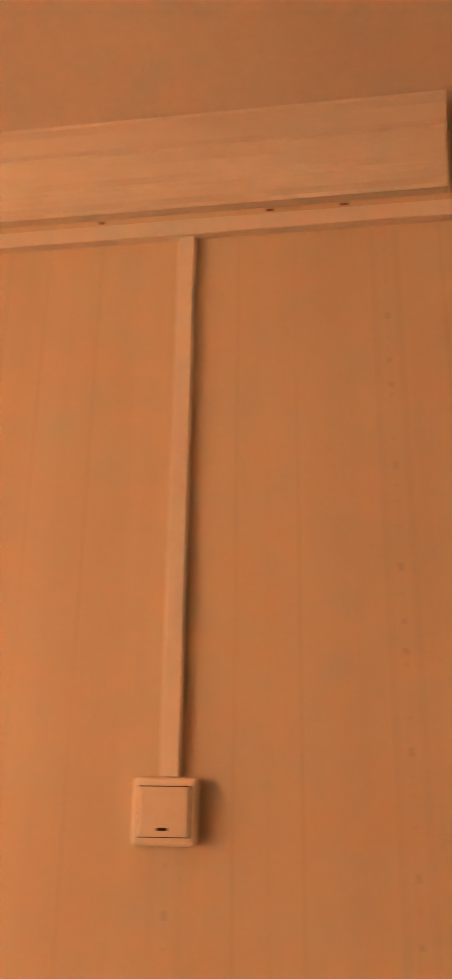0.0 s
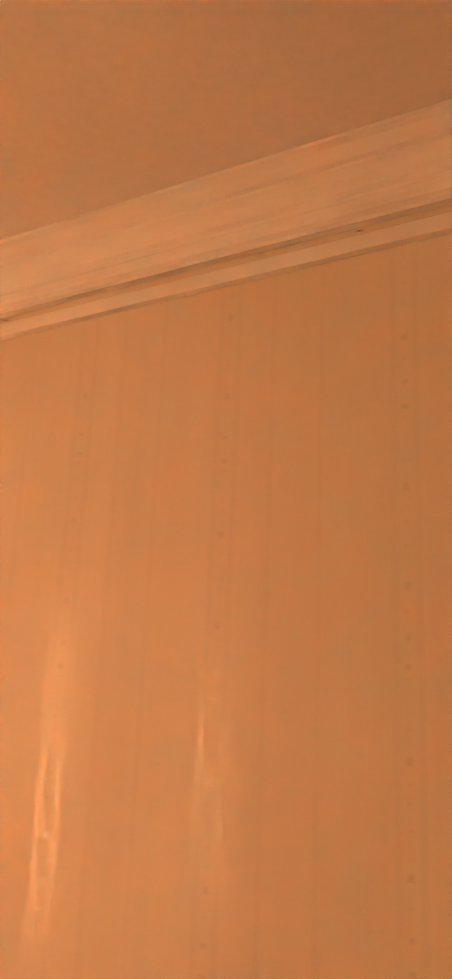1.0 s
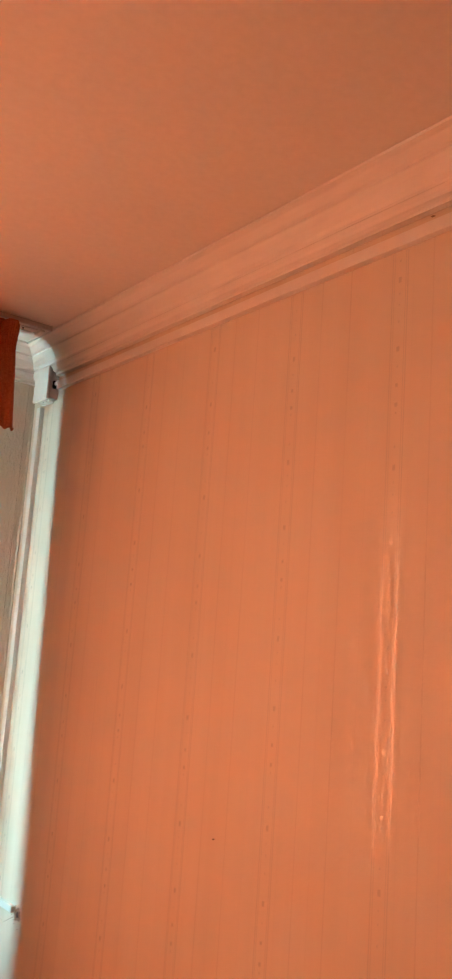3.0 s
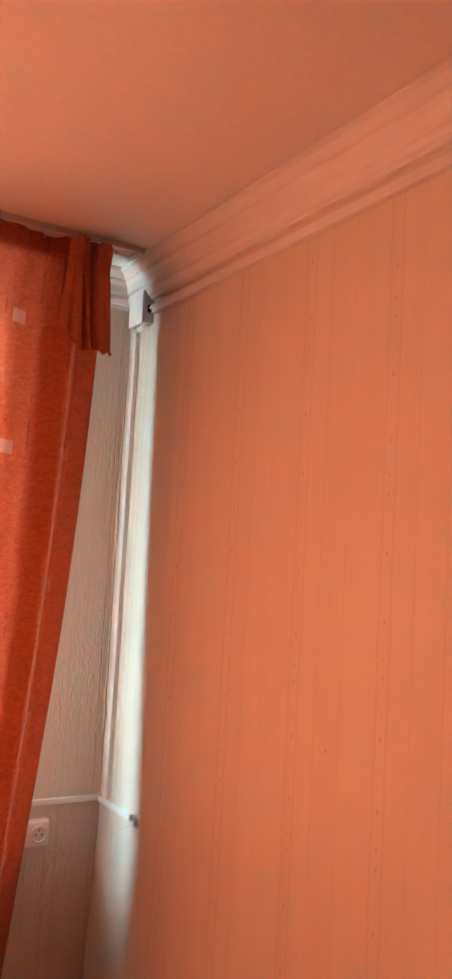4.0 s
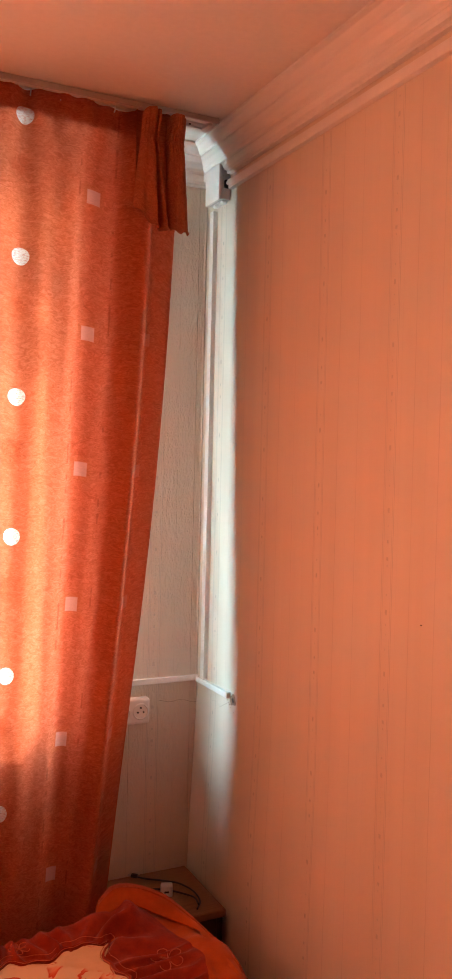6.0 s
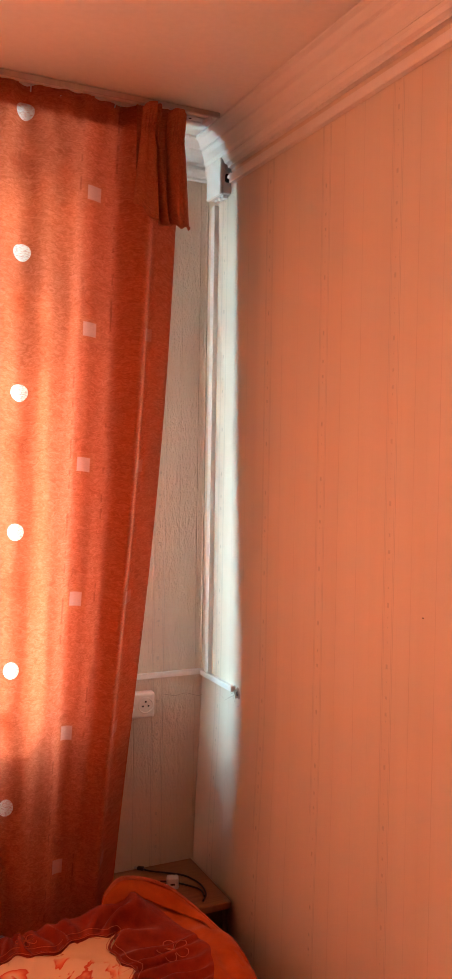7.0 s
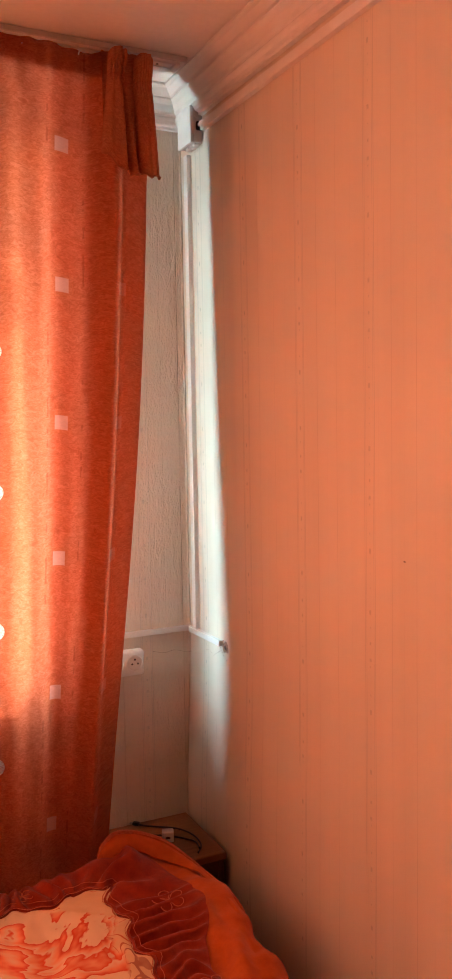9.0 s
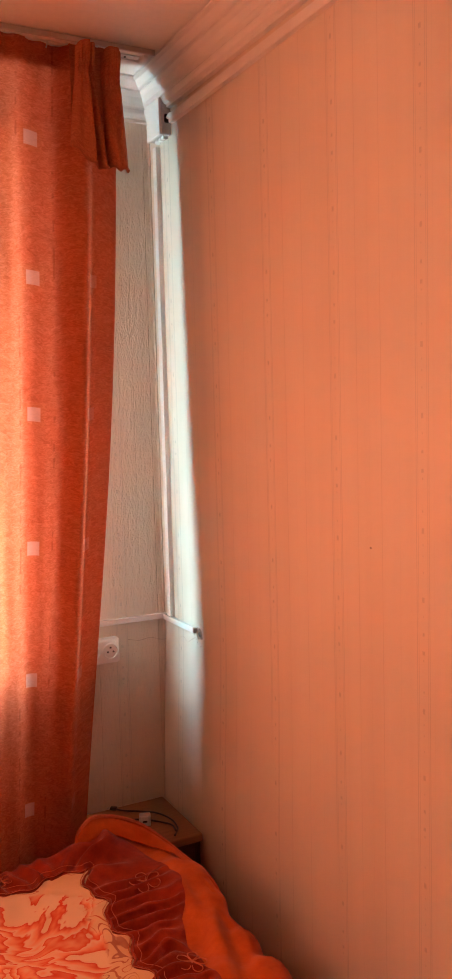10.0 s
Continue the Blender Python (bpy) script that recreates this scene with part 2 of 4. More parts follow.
    M.link(mixer.outputs[0], outer.inputs[1])
    M.link(holes.outputs[0], outer.inputs[2])
    M.link(outer.outputs[0], M.out.inputs[0])
    return M.m


curtain_mat = curtain_cloth("curtain_cloth", True, 0.40, 0.003)
# same cloth for the unseen far half, made more translucent to brighten the walls
fill_curtain_mat = curtain_cloth("fill_curtain_cloth", True, 0.60, 0.003)
drape_mat = curtain_cloth("drape_cloth", False, 0.10, 0.0)
facing_mat = curtain_cloth("facing_cloth", False, 0.66, 0.40)
hem_mat = curtain_cloth("hem_cloth", False, 0.24, 0.0)


def plush(name, a, b, scale=55, bump=0.5, dist=0.003):
    M = Mat(name)
    pile = M.noise(scale * 9, 3)
    mid = M.noise(scale, 4, (1, 1, 1), 0.6)
    c = M.ramp(mid, [(0.3, a), (0.7, b)])
    c = M.mix(M.math("MULTIPLY", pile, 0.3), c, tuple(v * 0.6 for v in a))
    n = M.bump(pile, bump, 0.0012, M.bump(mid, bump, dist))
    return M.set(color=c, rough=0.85, normal=n, spec=0.15, sheen=0.15).m


blanket_orange = plush("blanket_orange", (0.44, 0.080, 0.014), (0.57, 0.118, 0.022), 30, 0.35, 0.003)
blanket_red = plush("blanket_red", (0.25, 0.025, 0.011), (0.37, 0.044, 0.016), 40, 0.45, 0.003)
thread = plush("blanket_thread", (0.50, 0.12, 0.055), (0.60, 0.17, 0.085), 120, 0.3, 0.001)


def printed_cream():
    """Cream plush printed with large red and coral flowers."""
    M = Mat("blanket_cream")
    mp = M.node("ShaderNodeMapping")
    mp.inputs["Scale"].default_value = (1, 1, 0)
    M.link(M.coord.outputs["Object"], mp.inputs["Vector"])
    fl = M.node("ShaderNodeTexNoise")
    fl.inputs["Scale"].default_value = 5.4
    fl.inputs["Detail"].default_value = 4.0
    fl.inputs["Distortion"].default_value = 0.7
    M.link(mp.outputs[0], fl.inputs["Vector"])
    # the bouquet lies round one middle; brushed strokes of red and coral, brown-red outlines
    sx = M.math("ADD", M.axis(0), 0.66)
    sy = M.math("ADD", M.axis(1), 0.665)
    dist = M.math("SQRT", M.math("ADD", M.math("MULTIPLY", sx, sx), M.math("MULTIPLY", sy, sy)))
    dist = M.math("ADD", dist, M.math("MULTIPLY", M.math("SUBTRACT", M.noise(12, 3), 0.5), 0.20))
    inside = M.math("MULTIPLY", M.math("SUBTRACT", 0.225, dist), 40.0, clamp=True)
    petal = M.ramp(fl.outputs["Fac"], [(0.34, (0.80, 0.58, 0.38)), (0.40, (0.80, 0.32, 0.18)), (0.440, (0.64, 0.05, 0.02)), (0.446, (0.80, 0.60, 0.42)), (0.485, (0.80, 0.36, 0.20)),
                                       (0.525, (0.68, 0.07, 0.025)), (0.531, (0.80, 0.58, 0.40)), (0.57, (0.80, 0.30, 0.16)), (0.605, (0.62, 0.05, 0.02)), (0.611, (0.80, 0.60, 0.40))])
    cream = M.ramp(M.noise(14, 4), [(0.3, (0.68, 0.46, 0.26)), (0.7, (0.78, 0.57, 0.35))])
    line = M.node("ShaderNodeTexNoise")
    line.inputs["Scale"].default_value = 6.5
    line.inputs["Detail"].default_value = 1.5
    line.inputs["Distortion"].default_value = 1.8
    M.link(mp.outputs[0], line.inputs["Vector"])
    for level, wide, tone in ((0.50, 0.012, (0.42, 0.10, 0.05)), (0.58, 0.009, (0.52, 0.09, 0.04)), (0.42, 0.010, (0.34, 0.10, 0.07))):
        sprig = M.math("ABSOLUTE", M.math("SUBTRACT", line.outputs["Fac"], level))
        sprig = M.math("MULTIPLY", M.math("MULTIPLY", M.math("SUBTRACT", wide, sprig), 260.0, clamp=True),
                       M.math("MULTIPLY", M.math("SUBTRACT", 0.33, dist), 14.0, clamp=True))
        cream = M.mix(M.math("MULTIPLY", sprig, 0.85), cream, tone)
    c = M.mix(inside, cream, petal)
    pile = M.noise(500, 3)
    n = M.bump(pile, 0.4, 0.001, M.bump(M.noise(35, 4), 0.35, 0.003))
    return M.set(color=c, rough=0.85, normal=n, spec=0.15, sheen=0.1).m


blanket_cream = printed_cream()


def window_glass():
    M = Mat("window_glass")
    tr = M.node("ShaderNodeBsdfTransparent")
    gl = M.node("ShaderNodeBsdfGlossy")
    gl.inputs["Roughness"].default_value = 0.03
    mx = M.node("ShaderNodeMixShader")
    mx.inputs[0].default_value = 0.07
    M.link(tr.outputs[0], mx.inputs[1])
    M.link(gl.outputs[0], mx.inputs[2])
    M.link(mx.outputs[0], M.out.inputs[0])
    return M.m


glass = window_glass()


# ---------------------------------------------------------------- builders
def part(name, bm, material, parent=None, label="", smooth=False):
    me = bpy.data.meshes.new(name)
    bmesh.ops.recalc_face_normals(bm, faces=bm.faces)
    bm.to_mesh(me)
    bm.free()
    me.materials.append(material)
    if smooth:
        me.shade_smooth()
    ob = new(name, me)
    if parent is not None:
        ob.parent = parent
    if label:
        ob["label"] = label
    return ob


def thing(name, at, label, category, group="", kind=""):
    ob = new(name)
    ob.location = at
    ob.empty_display_size = 0.05
    tagged(ob, label, category, group, kind)
    bpy.context.view_layer.update()
    return ob


def adopt(ob, parent):
    """Put a mesh built in world space under an empty that stands off the origin."""
    ob.parent = parent
    ob.matrix_parent_inverse = Matrix.Translation(parent.location).inverted()
    return ob


def add_box(bm, x0, x1, y0, y1, z0, z1, bevel=0.0, seg=2):
    m = Matrix.LocRotScale(((x0 + x1) / 2, (y0 + y1) / 2, (z0 + z1) / 2), None, (x1 - x0, y1 - y0, z1 - z0))
    r = bmesh.ops.create_cube(bm, size=1, matrix=m)
    if bevel:
        es = {e for v in r["verts"] for e in v.link_edges}
        bmesh.ops.bevel(bm, geom=list(es), offset=bevel, segments=seg, affect="EDGES", profile=0.5)
    return bm


def box_bm(*a, **k):
    return add_box(bmesh.new(), *a, **k)


def add_tube(bm, pts, r, n=8, closed=False):
    pts = [Vector(p) for p in pts]
    rings = []
    for i, p in enumerate(pts):
        a = pts[i - 1] if (i or closed) else pts[0]
        b = pts[(i + 1) % len(pts)] if (i < len(pts) - 1 or closed) else pts[-1]
        d = (b - a).normalized()
        up = Vector((0, 0, 1)) if abs(d.z) < 0.9 else Vector((0, 1, 0))
        s = d.cross(up).normalized()
        w = s.cross(d).normalized()
        rr = r[i] if isinstance(r, (list, tuple)) else r
        rings.append([bm.verts.new(p + rr * (math.cos(k * math.tau / n) * s + math.sin(k * math.tau / n) * w)) for k in range(n)])
    for i in range(len(rings) - (0 if closed else 1)):
        a, b = rings[i], rings[(i + 1) % len(rings)]
        for k in range(n):
            bm.faces.new((a[k], a[(k + 1) % n], b[(k + 1) % n], b[k]))
    if not closed:
        bm.faces.new(rings[0])
        bm.faces.new(list(reversed(rings[-1])))
    return bm


def spline(ctrl, n=12):
    """Catmull-Rom through the control points."""
    c = [Vector(p) for p in ctrl]
    c = [2 * c[0] - c[1]] + c + [2 * c[-1] - c[-2]]
    out = []
    for i in range(1, len(c) - 2):
        for k in range(n):
            t = k / n
            out.append(0.5 * (2 * c[i] + (c[i + 1] - c[i - 1]) * t + (2 * c[i - 1] - 5 * c[i] + 4 * c[i + 1] - c[i + 2]) * t * t
                              + (3 * c[i] - c[i - 1] - 3 * c[i + 1] + c[i + 2]) * t ** 3))
    out.append(c[-2])
    return out


def sheet(fn, nu, nv, uvfn=None):
    """A grid surface fn(a, b) for a, b in 0..1, with a uv map when uvfn is given."""
    bm = bmesh.new()
    vs = [[bm.verts.new(fn(i / nu, j / nv)) for j in range(nv + 1)] for i in range(nu + 1)]
    lay = bm.loops.layers.uv.new("UVMap") if uvfn else None
    for i in range(nu):
        for j in range(nv):
            f = bm.faces.new((vs[i][j], vs[i + 1][j], vs[i + 1][j + 1], vs[i][j + 1]))
            if lay:
                for l, (p, q) in zip(f.loops, ((i, j), (i + 1, j), (i + 1, j + 1), (i, j + 1))):
                    l[lay].uv = uvfn(p / nu, q / nv)
    return bm


def lathe(profile, at, n=28):
    bm = bmesh.new()
    rings = [[bm.verts.new((at[0] + r * math.cos(k * math.tau / n), at[1] + r * math.sin(k * math.tau / n), at[2] + z)) for k in range(n)] for r, z in profile]
    for a, b in zip(rings, rings[1:]):
        for k in range(n):
            bm.faces.new((a[k], a[(k + 1) % n], b[(k + 1) % n], b[k]))
    bm.faces.new(rings[0])
    bm.faces.new(rings[-1])
    return bm


# ---------------------------------------------------------------- the room
H = 2.5
XW, YS = -3.5, -4.4                     # far walls, behind the camera
WX0, WX1, WZ0, WZ1 = -3.05, -0.58, 0.92, 2.30   # the window's opening
JX = -0.50                              # inner corner of the splayed reveal
WT = 0.34                               # outer wall's thickness



def bulge(y, z):
    """How far the plaster swells into the room, low beside the corner."""
    k = max(0.0, min(1.0, (1.02 - z) / 0.62))
    m = max(0.0, min(1.0, (y + 1.0) / 0.75))
    return 0.020 * k * k * (3 - 2 * k) * m * m * (3 - 2 * m)


bm = box_bm(0.002, 0.12, YS - 0.12, WT, 0, H)
vs = [[bm.verts.new((-bulge(yy, zz), yy, zz)) for zz in [0.05 * i for i in range(25)] + [H]] for yy in [WT, 0.0] + [-0.06 * i for i in range(1, 19)] + [YS - 0.12]]
for p, q in zip(vs, vs[1:]):
    for k in range(len(p) - 1):
        bm.faces.new((p[k], q[k], q[k + 1], p[k + 1]))
wall_east = tagged(part("wall_east", bm, paper_east), "pale embossed wallpaper wall with vertical relief stripes", "wall", kind="structure")

bm = bmesh.new()
add_box(bm, WX1, 0, 0.05, WT, 0, H)
add_box(bm, JX, 0, 0, 0.05, 0, H)
vs = [bm.verts.new((x, y, z)) for z in (WZ0, WZ1) for x, y in ((JX, 0.0), (JX, 0.05), (WX1, 0.05))]
for f in ((0, 1, 2), (5, 4, 3), (0, 2, 5, 3)):
    bm.faces.new([vs[i] for i in f])
add_box(bm, WX1, JX, 0, 0.05, 0, WZ0)
add_box(bm, WX1, JX, 0, 0.05, WZ1, H)
add_box(bm, XW, WX0, 0, WT, 0, H)
add_box(bm, WX0, WX1, 0, WT, 0, WZ0)
add_box(bm, WX0, WX1, 0, WT, WZ1, H)
wall_north = tagged(part("wall_north", bm, paper_north), "pale embossed wallpaper wall round the window", "wall", kind="structure")
# west and south walls stay out of view; their dark tones weaken the fill
tagged(part("wall_west", box_bm(XW - 0.12, XW, YS - 0.12, WT, 0, H), dim_wall_tan), "unseen wall, toned tan to cut bounced light", "wall", kind="structure")
tagged(part("wall_south", box_bm(XW, 0, YS - 0.12, YS, 0, H), dim_wall_brown), "unseen wall, toned brown to cut bounced light", "wall", kind="structure")
tagged(part("floor", box_bm(XW - 0.12, 0.12, YS - 0.12, WT, -0.1, 0), floor_wood), "brown wooden floor", "floor", kind="structure")
tagged(part("ceiling", box_bm(XW - 0.12, 0.12, YS - 0.12, WT, H, H + 0.15), ceiling_paint), "white painted ceiling", "ceiling", kind="structure")

# cornice: one profile (out from the wall, down from the ceiling)
PROFILE = [(0.076, 0.0), (0.076, 0.006), (0.066, 0.010), (0.058, 0.019), (0.052, 0.024), (0.045, 0.026), (0.045, 0.031), (0.036, 0.042), (0.030, 0.058), (0.023, 0.064),
           (0.023, 0.069), (0.026, 0.074), (0.026, 0.082), (0.022, 0.090), (0.014, 0.094), (0.014, 0.101), (0.0, 0.101)]


def cornice(name, a, b, out, mitre_a, mitre_b, label):
    """A cornice from a to b; out: the unit vector away from the wall; the ends are cut back by the mitres times the depth."""
    a, b, out = Vector(a), Vector(b), Vector(out)
    d = (b - a).normalized()
    bm = bmesh.new()
    n = max(2, int((b - a).length / 0.12))
    rows = []
    for i in range(n + 1):
        row = []
        for k, (o, z) in enumerate([(0.0, 0.0)] + PROFILE):
            p = a.lerp(b, i / n) + out * o - Vector((0, 0, z))
            wob = noise.noise((p.x * 3.1, p.y * 3.1, 0.7)) * 0.0012
            if k and 0 < i < n:
                p += out * wob
            if i == 0:
                p += d * o * mitre_a
            if i == n:
                p -= d * o * mitre_b
            row.append(bm.verts.new(p))
        rows.append(row)
    for r, s in zip(rows, rows[1:]):
        for k in range(len(r)):
            bm.faces.new((r[k], r[(k + 1) % len(r)], s[(k + 1) % len(r)], s[k]))
    bm.faces.new(rows[0])
    bm.faces.new(list(reversed(rows[-1])))
    ob = part(name, bm, foam, smooth=True)
    ob.data.set_sharp_from_angle(angle=radians(18))
    return tagged(ob, label, "cornice", kind="structure")


cornice("cornice_east", (0, 0, H - 0.001), (0, -2.835, H - 0.001), (-1, 0, 0), 1, 0, "white moulded ceiling cornice with stepped profile")
cornice("cornice_north", (0, 0, H - 0.001), (XW, 0, H - 0.001), (0, -1, 0), 1, 0, "white moulded ceiling cornice above the window")

# nail heads and dents along the cornice's foot
dents = thing("cornice_dents", (0, -2.4, 2.40), "small dark dents along the foot of the cornice", "dent")
for yy, zz, ln in ((-2.365, 2.4065, 0.012), (-2.60, 2.4065, 0.014), (-2.70, 2.4065, 0.018), (-2.16, 2.4065, 0.012), (-1.50, 2.4065, 0.010)):
    adopt(part("dent", box_bm(-0.0040, 0.001, yy - ln / 3, yy + ln / 3, zz - 0.0150, zz - 0.0138, bevel=0.0006), plaster), dents)


# ---------------------------------------------------------------- window
win = thing("window_1", (-1.2, 0.08, WZ0), "white painted double casement window with a high transom", "window", kind="structure")
FW = 0.05
FY0, FY1 = 0.05, 0.11


def fr(x0, x1, z0, z1, name="window_frame", y0=FY0, y1=FY1):
    adopt(part(name, box_bm(x0, x1, y0, y1, z0, z1, bevel=0.004), frame_paint), win)


fr(WX0, WX0 + FW, WZ0, WZ1)
fr(WX1 - FW, WX1, WZ0, WZ1)
fr(WX0 + FW, WX1 - FW, WZ0, WZ0 + 0.04)
fr(WX0 + FW, WX1 - FW, WZ1 - FW, WZ1)
fr(-1.64, -1.57, WZ0 + 0.04, WZ1 - FW, "mullion")
fr(WX0 + FW, -1.64, 2.00, 2.085, "transom")
fr(-1.57, WX1 - FW, 2.00, 2.085, "transom")
for x0, x1 in ((WX0 + FW, -1.64), (-1.57, WX1 - FW)):
    for z0, z1 in ((WZ0 + 0.04, 2.00), (2.085, WZ1 - FW)):
        p = adopt(part("pane", box_bm(x0, x1, 0.078, 0.082, z0, z1), glass), win)
        p.visible_shadow = False
# hidden by the curtain; stretched to the right to shade the low corner
adopt(part("window_sill", box_bm(WX0 - 0.03, WX1 + 0.30, -0.142, -0.0005, WZ0 - 0.035, WZ0, bevel=0.006), frame_paint), win)
adopt(part("sill_board", box_bm(WX0 + 0.001, WX1 - 0.001, -0.0005, 0.05, WZ0 - 0.030, WZ0 - 0.001), frame_paint), win)

# unseen stand-in, shaped and placed to cast a rounded shadow on the curtain
pot = thing("sill_shade_pot", (-0.580, -0.035, WZ0), "unseen round pot added on the window sill to shade the curtain", "pot")
adopt(part("bowl", lathe([(0.036, 0.0), (0.054, 0.014), (0.060, 0.034), (0.056, 0.056), (0.046, 0.070), (0.043, 0.075)], (-0.580, -0.035, WZ0), 32), clay, smooth=True), pot)
adopt(part("lid", lathe([(0.045, 0.075), (0.043, 0.080), (0.031, 0.092), (0.013, 0.098), (0.011, 0.105)], (-0.580, -0.035, WZ0), 32), clay, smooth=True), pot)


# ---------------------------------------------------------------- cable ducts, switch, boxes
def duct(name, x0, x1, y0, y1, z0, z1, label, lid_axis, group="cable ducts"):
    """A cable duct: a base and a snap-on cover that stands 1.5 mm over it."""
    root = thing(name, ((x0 + x1) / 2, (y0 + y1) / 2, z0), label, "cable duct", group)
    if lid_axis == "x":      # lies on the east wall
        xm = x0 + 0.005
        adopt(part("base", box_bm(xm, x1, y0 + 0.001, y1 - 0.001, z0 + 0.001, z1 - 0.001), pvc), root)
        adopt(part("cover", box_bm(x0, xm, y0, y1, z0, z1, bevel=0.0018), pvc), root)
    else:
        ym = y0 + 0.005
        adopt(part("base", box_bm(x0 + 0.001, x1 - 0.001, ym, y1, z0 + 0.001, z1 - 0.001), pvc), root)
        adopt(part("cover", box_bm(x0, x1, y0, ym, z0, z1, bevel=0.0018), pvc), root)
    return root


duct("ceiling_cable_duct", -0.015, 0, -4.38, -0.165, 2.354, 2.378, "long white plastic cable duct under the cornice", "x")
duct("switch_cable_duct", -0.012, 0, -2.500, -2.477, 1.659, 2.3535, "white plastic cable duct running down to the light switch", "x")
duct("corner_cable_duct", -0.014, 0, -0.071, -0.048, 0.992, 2.3185, "white plastic cable duct in the room corner", "x")
duct("low_cable_duct", -1.2, -0.0, -0.014, 0, 0.976, 0.992, "white plastic cable duct under the window reveal", "y")
d = duct("short_cable_duct", -0.013, 0, -0.222, -0.0145, 0.974, 0.990, "short white cable duct with a torn end", "x")

# wrinkled paper edge in the corner, beside the duct
def edge_fn(a, b):
    z = 0.44 + b * (2.395 - 0.44)
    w = 0.006 + 0.006 * max(0.0, noise.noise((0.0, 3.0, z * 9))) + 0.003 * noise.noise((1.0, 2.0, z * 30))
    return (-0.0008 - w * a - bulge(0, z), -0.0012 - 0.0045 * math.sin(a * math.pi) * (0.6 + noise.noise((4.0, 1.0, z * 16))), z)


tagged(part("paper_edge_trim", sheet(edge_fn, 6, 220), paper_plain, smooth=True), "wrinkled edge of the wallpaper in the corner", "wallpaper edge", kind="structure")

# junction box by the corner
jb = thing("junction_box", (-0.018, -0.106, 2.3260), "square grey-white plastic junction box high in the corner", "junction box")
adopt(part("body", box_bm(-0.028, 0, -0.150, -0.064, 2.3280, 2.4210, bevel=0.004, seg=3), pvc_shaded), jb)
adopt(part("lid", box_bm(-0.036, -0.028, -0.151, -0.063, 2.3260, 2.4230, bevel=0.003, seg=3), pvc, label="white square lid"), jb)
adopt(part("knockout", lathe([(0.0105, 0.0), (0.0105, 0.0015), (0.0085, 0.002)], (0, 0, 0), 20), pvc_shaded), jb)
ko = bpy.data.objects["knockout"]
ko.matrix_parent_inverse = Matrix.Identity(4)
ko.matrix_world = Matrix.Translation((-0.014, -0.1500, 2.4000)) @ Matrix.Rotation(radians(90), 4, "X")
adopt(part("cable_hole", box_bm(-0.020, -0.0005, -0.1525, -0.149, 2.3590, 2.3820, bevel=0.004), shade_and_dark_marks), jb)
for k in range(3):
    yy = -0.142 + k * 0.022
    adopt(part("cable_gland", box_bm(-0.022, -0.006, yy, yy + 0.014, 2.3190, 2.3285, bevel=0.003), pvc), jb)

# a stub of cable between duct and box
cb = tagged(part("cable_stub", add_tube(bmesh.new(), spline([(-0.008, -0.170, 2.3800), (-0.011, -0.161, 2.3760), (-0.011, -0.149, 2.3720)], 6), 0.0045, 10), pvc, smooth=True),
            "short white cable entering the junction box", "cable")

# light switch
sw = thing("light_switch", (-0.013, -2.4860, 1.5905), "cream single-rocker light switch with a small window", "light switch")
adopt(part("housing", box_bm(-0.022, 0, -2.5210, -2.4510, 1.5895, 1.6585, bevel=0.005, seg=3), switch_plastic), sw)
# dark sheet painted as the shade round the rocker
adopt(part("rocker_gap", box_bm(-0.0226, -0.0215, -2.5145, -2.4575, 1.5980, 1.6500), shade_and_dark_marks), sw)


def rocker():
    """The rocker, hollowed from top to foot."""
    bm = bmesh.new()
    y0, y1, z0, z1 = -2.5135, -2.4585, 1.5990, 1.6490
    n = 14
    rows = []
    for i in range(n + 1):
        z = z0 + (z1 - z0) * i / n
        x = -0.0275 + 0.003 * math.sin(math.pi * i / n)
        rows.append([bm.verts.new(p) for p in ((-0.021, y0, z), (x + 0.001, y0, z), (x, y0 + 0.002, z), (x, y1 - 0.002, z), (x + 0.001, y1, z), (-0.021, y1, z))])
    for r, s in zip(rows, rows[1:]):
        for k in range(6):
            bm.faces.new((r[k], r[(k + 1) % 6], s[(k + 1) % 6], s[k]))
    bm.faces.new(rows[0])
    bm.faces.new(list(reversed(rows[-1])))
    return bm


adopt(part("rocker", rocker(), switch_plastic), sw)
adopt(part("indicator", box_bm(-0.0272, -0.0245, -2.4915, -2.4795, 1.6050, 1.6080, bevel=0.0007), shade_and_dark_marks, label="small dark indicator window"), sw)


# double socket on the north wall, half behind the curtain
so = thing("wall_socket", (-0.205, -0.014, 0.87), "white double wall socket below the cable duct", "wall socket")
adopt(part("housing", box_bm(-0.268, -0.157, -0.030, 0, 0.870, 0.943, bevel=0.008, seg=3), switch_plastic), so)
